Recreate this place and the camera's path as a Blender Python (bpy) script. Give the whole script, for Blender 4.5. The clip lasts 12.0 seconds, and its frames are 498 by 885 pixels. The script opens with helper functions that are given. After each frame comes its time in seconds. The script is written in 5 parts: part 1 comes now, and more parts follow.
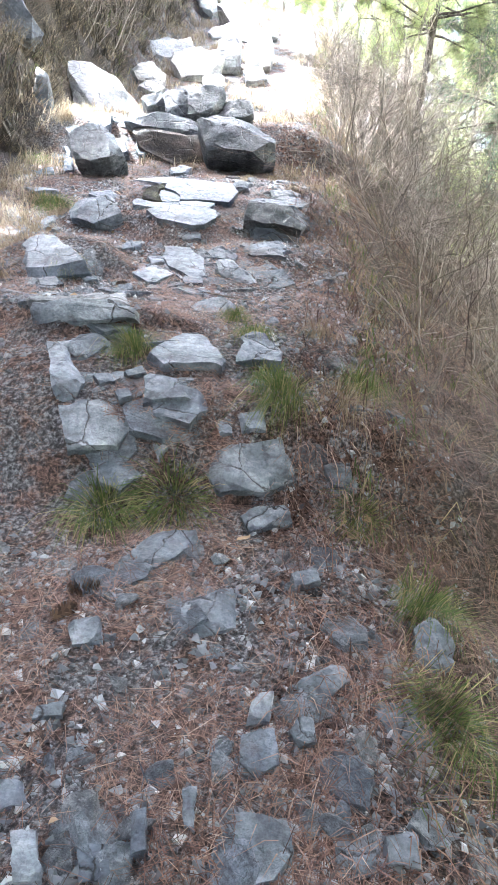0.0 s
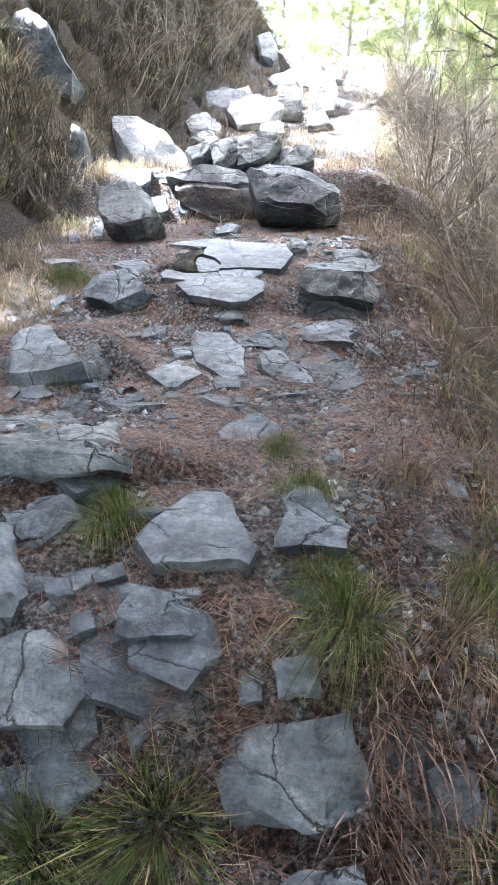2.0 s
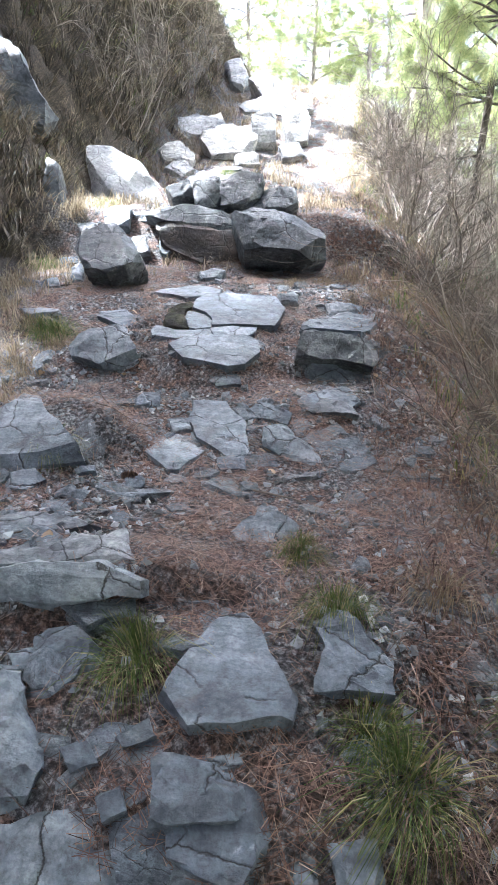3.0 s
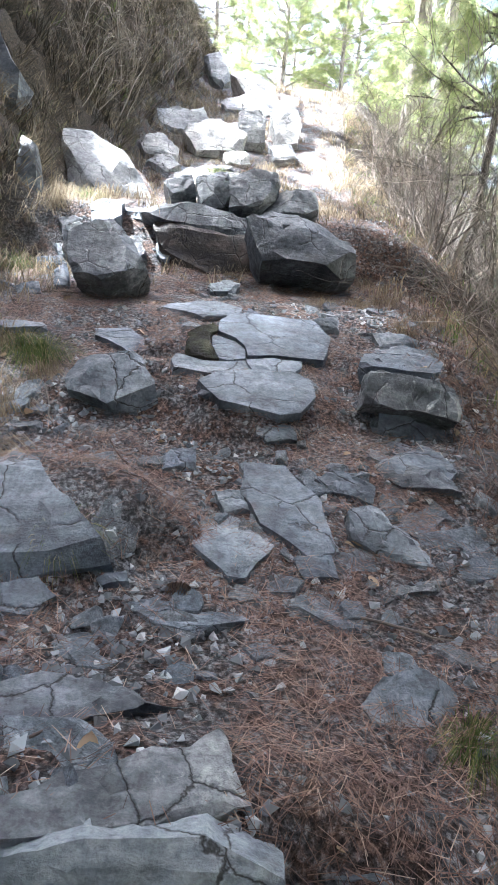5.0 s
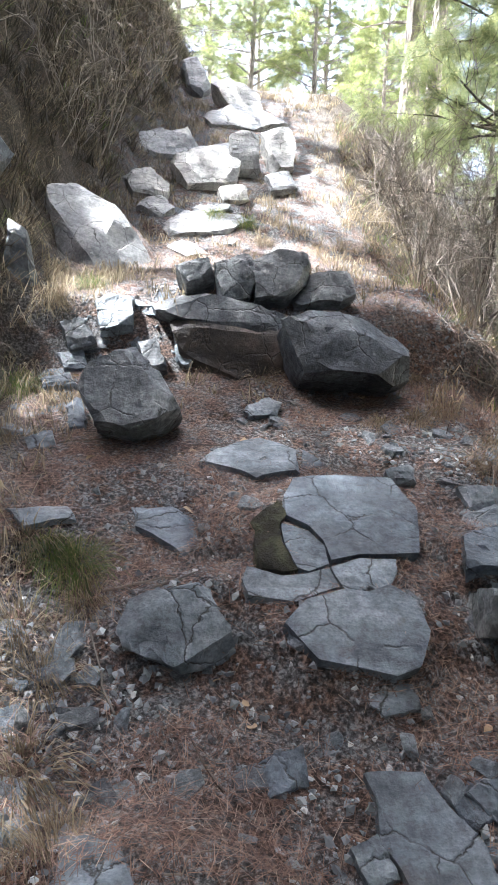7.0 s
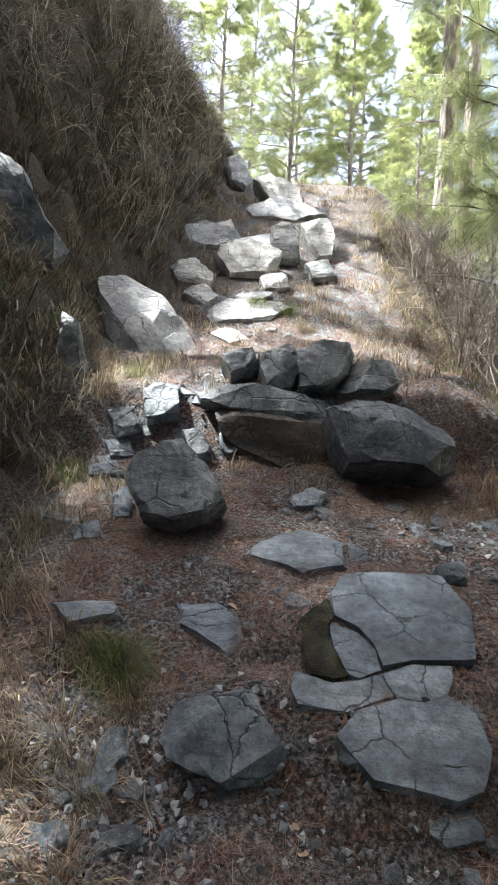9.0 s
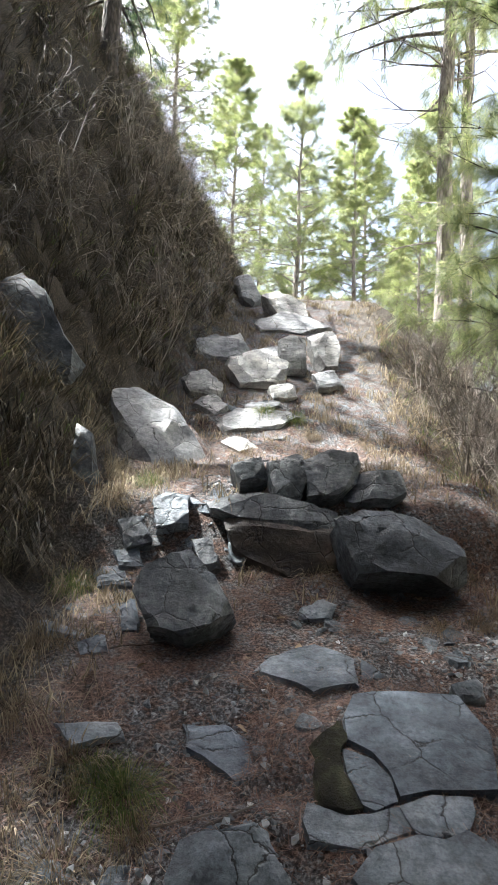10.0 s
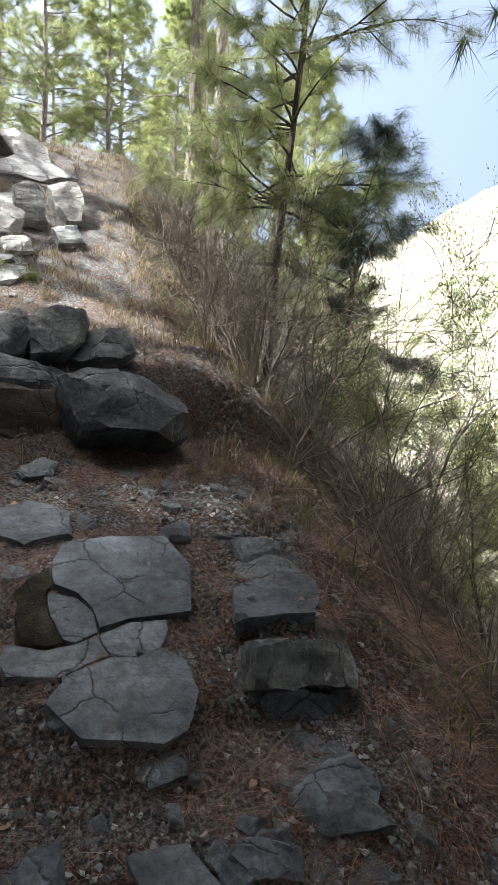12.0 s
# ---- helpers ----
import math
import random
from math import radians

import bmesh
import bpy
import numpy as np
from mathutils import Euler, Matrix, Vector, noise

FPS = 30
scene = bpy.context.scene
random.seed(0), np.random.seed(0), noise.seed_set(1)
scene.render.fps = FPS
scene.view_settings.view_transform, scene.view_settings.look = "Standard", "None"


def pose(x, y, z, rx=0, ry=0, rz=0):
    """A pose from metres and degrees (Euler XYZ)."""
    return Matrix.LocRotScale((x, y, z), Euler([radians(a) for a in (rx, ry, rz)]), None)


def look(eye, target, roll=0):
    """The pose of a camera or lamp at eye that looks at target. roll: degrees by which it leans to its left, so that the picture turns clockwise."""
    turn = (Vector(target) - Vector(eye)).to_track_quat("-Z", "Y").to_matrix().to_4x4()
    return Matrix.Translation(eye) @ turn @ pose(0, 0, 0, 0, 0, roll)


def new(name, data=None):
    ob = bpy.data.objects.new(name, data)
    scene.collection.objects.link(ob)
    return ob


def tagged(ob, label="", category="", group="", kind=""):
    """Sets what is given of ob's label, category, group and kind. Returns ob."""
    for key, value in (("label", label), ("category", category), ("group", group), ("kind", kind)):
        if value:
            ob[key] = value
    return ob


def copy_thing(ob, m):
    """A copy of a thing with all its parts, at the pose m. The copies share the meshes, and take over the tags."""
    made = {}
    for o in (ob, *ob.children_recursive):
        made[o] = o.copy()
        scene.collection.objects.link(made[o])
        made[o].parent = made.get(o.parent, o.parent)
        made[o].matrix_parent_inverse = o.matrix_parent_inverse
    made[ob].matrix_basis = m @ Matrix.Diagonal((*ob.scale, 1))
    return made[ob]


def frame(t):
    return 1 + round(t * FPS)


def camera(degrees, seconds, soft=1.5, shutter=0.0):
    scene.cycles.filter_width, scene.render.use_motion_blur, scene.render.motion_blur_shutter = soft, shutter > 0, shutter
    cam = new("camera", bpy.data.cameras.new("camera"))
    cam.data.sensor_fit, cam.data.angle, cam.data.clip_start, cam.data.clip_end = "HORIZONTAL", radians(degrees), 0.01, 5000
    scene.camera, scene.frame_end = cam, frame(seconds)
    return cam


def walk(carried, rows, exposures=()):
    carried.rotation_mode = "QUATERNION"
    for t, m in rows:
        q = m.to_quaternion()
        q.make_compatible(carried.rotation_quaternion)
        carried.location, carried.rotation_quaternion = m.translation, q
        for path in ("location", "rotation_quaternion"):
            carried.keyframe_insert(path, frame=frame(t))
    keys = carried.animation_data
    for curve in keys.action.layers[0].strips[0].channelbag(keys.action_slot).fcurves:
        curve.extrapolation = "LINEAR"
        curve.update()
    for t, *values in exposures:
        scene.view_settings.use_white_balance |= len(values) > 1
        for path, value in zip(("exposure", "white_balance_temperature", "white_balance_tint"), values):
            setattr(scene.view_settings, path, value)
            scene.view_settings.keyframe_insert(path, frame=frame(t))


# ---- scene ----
cam = camera(42.1, 12.0, soft=1.0)
METRES, EYE, TILT, LEAN, TURN = 3.6, 1.3, -13.0, -3.0, 0.0
ROWS = [
    (0.0, 0.0, 0.0, 0.0, 0.0, 0.0, -0.0),
    (0.5, 0.0171, 0.0478, 0.0242, -0.15, 6.63, -2.54),
    (1.0, 0.0157, 0.1143, 0.0494, 2.31, 2.23, -2.22),
    (1.5, 0.006, 0.1731, 0.0803, 0.12, 0.74, -0.31),
    (2.0, 0.0155, 0.244, 0.1223, 6.17, 3.57, 0.19),
    (2.5, -0.0026, 0.2671, 0.1636, 6.77, 6.39, 0.99),
    (3.0, -0.0321, 0.2711, 0.1957, 2.65, 4.52, 0.43),
    (3.5, -0.0519, 0.3207, 0.2008, 3.07, 3.55, -0.45),
    (5.5, -0.1744, 0.5033, 0.3352, -3.6, 5.28, -1.3),
    (6.0, -0.193, 0.5634, 0.4182, -0.69, 0.57, -4.87),
    (6.5, -0.2139, 0.5731, 0.46, -3.13, 0.11, -0.86),
    (7.0, -0.2336, 0.5656, 0.5001, -4.44, 2.97, 1.9),
    (9.0, -0.2445, 0.5655, 0.522, -1.39, 9.5, 1.07),
    (9.5, -0.2451, 0.5609, 0.5255, -0.06, 14.49, 1.21),
    (10.0, -0.2438, 0.5539, 0.5284, -0.55, 18.67, 0.98),
    (10.5, -0.2348, 0.555, 0.5271, -4.19, 17.34, 1.5),
    (11.0, -0.2235, 0.5592, 0.522, -9.4, 13.22, 3.45),
    (11.5, -0.2092, 0.5625, 0.5145, -14.2, 8.65, 5.46),
    (12.0, -0.1952, 0.5578, 0.5085, -20.97, 6.26, 5.23),
]
walk(cam, [(t, pose(0, 0, EYE, TILT, LEAN, TURN) @ pose(METRES * x, METRES * y, METRES * z, 90 + pitch, roll, yaw)) for t, x, y, z, yaw, pitch, roll in ROWS],
     exposures=[(0.0, 4.75, 5500, 10), (0.5, 4.35, 5500, 10), (1.5, 4.25, 5500, 10), (3.5, 3.9, 5450, 10), (6.0, 3.5, 5600, 10), (7.2, 3.2, 5750, 10), (9.0, 2.65, 5950, 8), (10.5, 2.3, 5950, 8), (12.0, 2.05, 6100, 8)])

# ---- light ----
SUN_AZ, SUN_EL = radians(-70), radians(60)      # from straight ahead to the left; above the horizon
to_sun = Vector((math.sin(SUN_AZ) * math.cos(SUN_EL), math.cos(SUN_AZ) * math.cos(SUN_EL), math.sin(SUN_EL)))
world = bpy.data.worlds.new("sky")
scene.world = world
world.use_nodes = True
wn = world.node_tree.nodes
sky = wn.new("ShaderNodeTexSky")
sky.sky_type, sky.sun_disc = "NISHITA", False
sky.sun_elevation, sky.sun_rotation = SUN_EL, SUN_AZ
sky.dust_density, sky.ozone_density = 10.0, 0.2
wn["Background"].inputs["Strength"].default_value = 0.11
world.node_tree.links.new(sky.outputs[0], wn["Background"].inputs["Color"])
sun = new("sun", bpy.data.lights.new("sun", "SUN"))
sun.data.energy, sun.data.angle, sun.data.color = 5.0, radians(0.6), (1.0, 0.95, 0.86)
sun.matrix_world = look((0, 0, 40), Vector((0, 0, 40)) - to_sun)

# ---- materials ----


def material(name, rough=0.9):
    m = bpy.data.materials.new(name)
    m.use_nodes = True
    n = m.node_tree.nodes
    n["Principled BSDF"].inputs["Roughness"].default_value = rough
    return m, n, m.node_tree.links, n["Principled BSDF"]


def noise_node(n, l, scale, detail=6.0, rough=0.6, vector=None):
    t = n.new("ShaderNodeTexNoise")
    t.inputs["Scale"].default_value, t.inputs["Detail"].default_value, t.inputs["Roughness"].default_value = scale, detail, rough
    if vector:
        l.new(vector, t.inputs["Vector"])
    return t


def ramp(n, l, src, stops):
    r = n.new("ShaderNodeValToRGB")
    e = r.color_ramp.elements
    while len(e) < len(stops):
        e.new(0.5)
    for k, (p, c) in zip(e, stops):
        k.position, k.color = p, (*c, 1)
    l.new(src, r.inputs[0])
    return r


def mixed(n, l, fac, a, b, mode="MIX"):
    x = n.new("ShaderNodeMix")
    x.data_type, x.blend_type = "RGBA", mode
    for v, s in ((fac, x.inputs[0]), (a, x.inputs[6]), (b, x.inputs[7])):
        if isinstance(v, (int, float)):
            s.default_value = v
        elif isinstance(v, tuple):
            s.default_value = (*v, 1)
        else:
            l.new(v, s)
    return x.outputs[2]


def bump(n, l, bsdf, src, strength, dist=0.02):
    b = n.new("ShaderNodeBump")
    b.inputs["Strength"].default_value, b.inputs["Distance"].default_value = strength, dist
    l.new(src, b.inputs["Height"])
    l.new(b.outputs[0], bsdf.inputs["Normal"])


def rock_material(name, dark, mid, light, lichen=0.12, grain=0.5):
    m, n, l, p = material(name, 0.5)
    co = n.new("ShaderNodeTexCoord").outputs["Object"]
    info = n.new("ShaderNodeObjectInfo")
    # each stone takes its own piece of the pattern
    va = n.new("ShaderNodeVectorMath")
    va.operation = "MULTIPLY_ADD"
    l.new(info.outputs["Random"], va.inputs[0])
    va.inputs[1].default_value = (3.7, 5.3, 7.1)
    l.new(co, va.inputs[2])
    co = va.outputs[0]
    big = noise_node(n, l, 5.0, 6, 0.62, co)
    fine = noise_node(n, l, 34, 8, 0.68, co)
    speck = noise_node(n, l, 110, 5, 0.65, co)
    c1 = ramp(n, l, big.outputs[0], [(0.36, dark), (0.5, mid), (0.64, light)])
    c2 = ramp(n, l, fine.outputs[0], [(0.4, (0.42, 0.42, 0.44)), (0.5, (0.95, 0.95, 0.95)), (0.62, (1.25, 1.25, 1.22))])
    col = mixed(n, l, grain, c1.outputs[0], c2.outputs[0], "MULTIPLY")
    c3 = ramp(n, l, speck.outputs[0], [(0.36, (0.6, 0.6, 0.62)), (0.5, (1, 1, 1)), (0.66, (1.3, 1.3, 1.28))])
    col = mixed(n, l, 0.55, col, c3.outputs[0], "MULTIPLY")
    # bedding bands across the stone
    mp = n.new("ShaderNodeMapping")
    mp.inputs["Scale"].default_value = (1.5, 9, 16)
    l.new(co, mp.inputs[0])
    band = noise_node(n, l, 2.2, 5, 0.6, mp.outputs[0])
    br = ramp(n, l, band.outputs[0], [(0.4, (0.6, 0.61, 0.63)), (0.52, (1.0, 1.0, 1.0)), (0.68, (1.18, 1.17, 1.15))])
    col = mixed(n, l, 0.6, col, br.outputs[0], "MULTIPLY")
    # pale scraped and lichen specks
    sp = noise_node(n, l, 17, 10, 0.72, co)
    sr = ramp(n, l, sp.outputs[0], [(0.6, (0, 0, 0)), (0.66, (lichen, lichen, lichen))])
    col = mixed(n, l, sr.outputs[0], col, (0.50, 0.51, 0.50))
    # brown soil caught in hollows
    so = noise_node(n, l, 6, 8, 0.7, co)
    ss = ramp(n, l, so.outputs[0], [(0.6, (0, 0, 0)), (0.74, (0.45, 0.45, 0.45))])
    col = mixed(n, l, ss.outputs[0], col, (0.13, 0.095, 0.07))
    var = ramp(n, l, info.outputs["Random"], [(0, (0.62, 0.65, 0.70)), (1, (1.2, 1.18, 1.13))])
    col = mixed(n, l, 1.0, col, var.outputs[0], "MULTIPLY")
    # hairline cracks, here and there
    wv = n.new("ShaderNodeTexVoronoi")
    wv.feature = "DISTANCE_TO_EDGE"
    wv.inputs["Scale"].default_value = 4.5
    l.new(mixed(n, l, 0.10, co, big.outputs["Color"]), wv.inputs["Vector"])
    vr = ramp(n, l, wv.outputs[0], [(0.0, (0, 0, 0)), (0.022, (1, 1, 1))])
    ck = ramp(n, l, wv.outputs[0], [(0.0, (0.12, 0.11, 0.10)), (0.004, (0.25, 0.24, 0.23)), (0.011, (1, 1, 1))])
    patchy = ramp(n, l, big.outputs[0], [(0.42, (0, 0, 0)), (0.5, (1, 1, 1))])
    l.new(mixed(n, l, patchy.outputs[0], col, mixed(n, l, 1.0, col, ck.outputs[0], "MULTIPLY")), p.inputs["Base Color"])
    rr = ramp(n, l, fine.outputs[0], [(0.35, (0.62, 0.62, 0.62)), (0.6, (0.42, 0.42, 0.42))])
    l.new(rr.outputs[0], p.inputs["Roughness"])
    h = mixed(n, l, 0.15, fine.outputs[0], speck.outputs[0])
    h = mixed(n, l, patchy.outputs[0], h, mixed(n, l, 1.0, h, vr.outputs[0], "MULTIPLY"))
    bump(n, l, p, mixed(n, l, 0.35, h, band.outputs[0]), 0.7, 0.022)
    return m


GREY = rock_material("grey_limestone", (0.07, 0.086, 0.104), (0.14, 0.167, 0.195), (0.25, 0.285, 0.32))
DARKROCK = rock_material("weathered_grey_rock", (0.048, 0.057, 0.066), (0.11, 0.124, 0.138), (0.24, 0.255, 0.27), 0.35, 0.7)
# limestone lightened to carry the glare of sun on the upper rocks
SUNLIT = rock_material("sunlit_limestone", (0.22, 0.22, 0.22), (0.36, 0.36, 0.35), (0.52, 0.51, 0.49), 0.6)


def moss_material():
    m, n, l, p = material("moss", 0.95)
    co = n.new("ShaderNodeTexCoord").outputs["Object"]
    a = noise_node(n, l, 9, 6, 0.6, co)
    c = ramp(n, l, a.outputs[0], [(0.36, (0.012, 0.01, 0.007)), (0.5, (0.03, 0.028, 0.013)), (0.64, (0.075, 0.075, 0.04))])
    l.new(c.outputs[0], p.inputs["Base Color"])
    f = noise_node(n, l, 120, 6, 0.7, co)
    bump(n, l, p, f.outputs[0], 1.0, 0.03)
    return m


def soil_material():
    m, n, l, p = material("needle_strewn_soil", 0.95)
    co = n.new("ShaderNodeTexCoord").outputs["Object"]
    big = noise_node(n, l, 1.1, 6, 0.6, co)
    mid = noise_node(n, l, 9, 8, 0.7, co)
    fine = noise_node(n, l, 70, 8, 0.75, co)
    litter = ramp(n, l, fine.outputs[0], [(0.4, (0.016, 0.011, 0.009)), (0.5, (0.09, 0.055, 0.042)), (0.6, (0.27, 0.175, 0.135))])
    grit = ramp(n, l, fine.outputs[0], [(0.4, (0.02, 0.021, 0.022)), (0.5, (0.10, 0.10, 0.105)), (0.6, (0.32, 0.33, 0.34))])
    k = ramp(n, l, mid.outputs[0], [(0.46, (0, 0, 0)), (0.58, (1, 1, 1))])
    near = mixed(n, l, k.outputs[0], grit.outputs[0], litter.outputs[0])
    straw = ramp(n, l, fine.outputs[0], [(0.36, (0.018, 0.014, 0.010)), (0.5, (0.06, 0.048, 0.034)), (0.64, (0.17, 0.135, 0.095))])
    kb = ramp(n, l, big.outputs[0], [(0.5, (0, 0, 0)), (0.6, (1, 1, 1))])
    # off the bench the hillside is dry straw and earth
    xyz = n.new("ShaderNodeSeparateXYZ")
    l.new(co, xyz.inputs[0])
    ab = n.new("ShaderNodeMath")
    ab.operation = "ABSOLUTE"
    off = n.new("ShaderNodeMath")
    off.operation = "ADD"
    off.inputs[1].default_value = 0.55
    l.new(xyz.outputs[0], off.inputs[0])
    l.new(off.outputs[0], ab.inputs[0])
    side = ramp(n, l, ab.outputs[0], [(0.0, (0, 0, 0)), (1.0, (1, 1, 1))])
    rng = n.new("ShaderNodeMapRange")
    rng.inputs[1].default_value, rng.inputs[2].default_value = 0.9, 1.5
    l.new(ab.outputs[0], rng.inputs[0])
    col = mixed(n, l, rng.outputs[0], near, straw.outputs[0])
    # scrub on the far slopes
    far = n.new("ShaderNodeMapRange")
    far.inputs[1].default_value, far.inputs[2].default_value = 14, 40
    l.new(ab.outputs[0], far.inputs[0])
    woods = noise_node(n, l, 0.12, 8, 0.7, co)
    wr = ramp(n, l, woods.outputs[0], [(0.4, (0.40, 0.36, 0.31)), (0.55, (0.26, 0.26, 0.18)), (0.7, (0.12, 0.14, 0.08))])
    col = mixed(n, l, far.outputs[0], col, wr.outputs[0])
    l.new(col, p.inputs["Base Color"])
    h = mixed(n, l, 0.5, mid.outputs[0], fine.outputs[0])
    bump(n, l, p, h, 1.0, 0.05)
    return m


def blade_material(name, stops, translucent=0.3, rough=0.7):
    m, n, l, p = material(name, rough)
    geo = n.new("ShaderNodeNewGeometry")
    c = ramp(n, l, geo.outputs["Random Per Island"], stops)
    l.new(c.outputs[0], p.inputs["Base Color"])
    if translucent:
        t = n.new("ShaderNodeBsdfTranslucent")
        l.new(c.outputs[0], t.inputs[0])
        x = n.new("ShaderNodeMixShader")
        x.inputs[0].default_value = translucent
        l.new(p.outputs[0], x.inputs[1])
        l.new(t.outputs[0], x.inputs[2])
        l.new(x.outputs[0], n["Material Output"].inputs[0])
    return m


def bark_material(name, dark, light):
    m, n, l, p = material(name, 0.9)
    co = n.new("ShaderNodeTexCoord").outputs["Object"]
    mp = n.new("ShaderNodeMapping")
    mp.inputs["Scale"].default_value = (1, 1, 0.3)
    l.new(co, mp.inputs[0])
    v = n.new("ShaderNodeTexVoronoi")
    v.inputs["Scale"].default_value = 22
    l.new(mp.outputs[0], v.inputs["Vector"])
    a = noise_node(n, l, 12, 8, 0.7, mp.outputs[0])
    c = ramp(n, l, a.outputs[0], [(0.32, dark), (0.62, light)])
    d = ramp(n, l, v.outputs[0], [(0.0, (1.1, 1.1, 1.1)), (0.7, (0.5, 0.5, 0.5))])
    l.new(mixed(n, l, 1.0, c.outputs[0], d.outputs[0], "MULTIPLY"), p.inputs["Base Color"])
    bump(n, l, p, v.outputs[0], 0.8, 0.03)
    return m


# earth darkened to carry the shade of the hollow under the boulders
EARTH = rock_material("shaded_earth", (0.014, 0.011, 0.009), (0.036, 0.027, 0.021), (0.085, 0.065, 0.052), 0.1)
MOSS = moss_material()
SOIL = soil_material()
NEEDLE_LITTER = blade_material("fallen_pine_needles", [(0, (0.04, 0.025, 0.019)), (0.5, (0.16, 0.093, 0.07)), (0.9, (0.30, 0.195, 0.145)), (1, (0.45, 0.35, 0.27))], 0)
# dry grass again, with the shade on the bank put into its colour
BANK_GRASS = blade_material("shaded_dry_grass", [(0, (0.018, 0.015, 0.010)), (0.5, (0.055, 0.045, 0.028)), (0.85, (0.12, 0.10, 0.065)), (1, (0.30, 0.25, 0.17))], 0.25)
DRY_GRASS = blade_material("dry_grass", [(0, (0.12, 0.095, 0.062)), (0.5, (0.26, 0.21, 0.14)), (1, (0.46, 0.39, 0.27))], 0.3)
BRINK_GRASS = blade_material("brown_dead_grass", [(0, (0.06, 0.038, 0.028)), (0.6, (0.17, 0.115, 0.08)), (1, (0.36, 0.28, 0.19))], 0.2)
GREEN_GRASS = blade_material("green_grass", [(0, (0.05, 0.085, 0.022)), (0.55, (0.13, 0.18, 0.05)), (0.8, (0.25, 0.25, 0.09)), (1, (0.42, 0.36, 0.19))], 0.3)
# sunlit and shaded tones of pine needle, the light put into the colours
PINE_NEEDLES = blade_material("sunlit_pine_needles", [(0, (0.15, 0.20, 0.09)), (0.5, (0.29, 0.34, 0.15)), (1, (0.48, 0.49, 0.22))], 0.55, 0.5)
SHADY_NEEDLES = blade_material("shaded_pine_needles", [(0, (0.02, 0.045, 0.025)), (0.7, (0.05, 0.085, 0.04)), (1, (0.10, 0.13, 0.06))], 0.3, 0.5)
MID_NEEDLES = blade_material("green_pine_needles", [(0, (0.04, 0.08, 0.04)), (0.6, (0.10, 0.15, 0.07)), (1, (0.22, 0.27, 0.11))], 0.45, 0.5)
LEAVES = blade_material("small_green_leaves", [(0, (0.14, 0.18, 0.08)), (0.6, (0.28, 0.32, 0.13)), (1, (0.45, 0.46, 0.20))], 0.55, 0.5)
TWIGS = blade_material("bare_twigs", [(0, (0.085, 0.07, 0.062)), (0.6, (0.20, 0.17, 0.145)), (1, (0.42, 0.37, 0.32))], 0)
GREYTWIGS = blade_material("grey_dead_twigs", [(0, (0.07, 0.06, 0.05)), (0.7, (0.12, 0.105, 0.09)), (1, (0.30, 0.27, 0.24))], 0)
PALETWIGS = blade_material("pale_dry_twigs", [(0, (0.12, 0.10, 0.08)), (0.6, (0.26, 0.22, 0.18)), (1, (0.45, 0.40, 0.34))], 0)
PINE_BARK = bark_material("pine_bark", (0.20, 0.16, 0.14), (0.62, 0.55, 0.51))
DARK_BARK = bark_material("dark_bark", (0.05, 0.04, 0.035), (0.16, 0.13, 0.11))
CONE = blade_material("pine_cone_scales", [(0, (0.05, 0.03, 0.02)), (1, (0.20, 0.13, 0.08))], 0)
DEADLEAF = blade_material("dead_leaf", [(0, (0.24, 0.13, 0.06)), (1, (0.50, 0.40, 0.27))], 0.2)

# ---- the lie of the land ----
PROFILE_Y = (-300, -30, -6, 0, 1.7, 1.95, 2.15, 2.6, 3.3, 4.1, 4.45, 5, 5.6, 5.78, 5.98, 6.4, 7.2, 7.6, 8.5, 10, 11.5, 13, 15, 20, 60, 400)
PROFILE_Z = (-70, -9, -2, 0, 0.54, 0.62, 0.92, 1.12, 1.31, 1.63, 1.8, 2.05, 2.24, 2.32, 2.68, 2.82, 2.98, 3.08, 3.55, 4.35, 5.3, 6.2, 6.6, 7.2, 10, 40)
EDGE_Y = (0, 2, 4, 6, 8, 10, 12, 14, 20)
EDGE_LEFT = (-1.7, -1.8, -1.85, -1.72, -1.6, -1.35, -1.05, -.8, -.2)
EDGE_RIGHT = (.25, .3, .45, .4, .45, .6, .9, 1.3, 2.2)


def hillside(x, y):
    """Height of the hillside: a stony bench climbing ahead, a bank on one side, the drop to the valley on the other."""
    z = float(np.interp(y, PROFILE_Y, PROFILE_Z))
    left, right = float(np.interp(y, EDGE_Y, EDGE_LEFT)), float(np.interp(y, EDGE_Y, EDGE_RIGHT))
    rough = 0.025
    if x < left:
        d = left - x
        rise = float(np.interp(y, (7, 9, 11), (1.3, 1.6, 1.9))) * d * d / (d + 0.3)
        z += rise if rise < 4.5 else 4.5 + 0.8 * (rise - 4.5)
        rough += min(0.55, 0.35 * d)
    elif x > right:
        d = x - right
        fall = 1.0 * d * d / (d + 0.5)
        z -= fall
        rough += min(0.16, 0.12 * d)
    if x > 20:
        # the valley floor and the slope on its other side
        s = min(1.0, (x - 20) / 50)
        z = z * (1 - s) + s * (-22 + 0.62 * max(0.0, x - 62) + 6 * noise.noise((x * 0.02, y * 0.02, 3)))
        rough = 0.5 + 2.0 * s
    p = Vector((x, y, 0))
    if abs(x) < 8 and -3 < y < 22:
        z += rough * noise.fractal(p * 2.6, 1.0, 2.0, 5)
    else:
        z += rough * 2 * noise.fractal(p * 0.35, 1.0, 2.0, 5)
    return z


rock_list = []      # every bedded rock: place, tilt, thickness, bulge, outline, with its looks


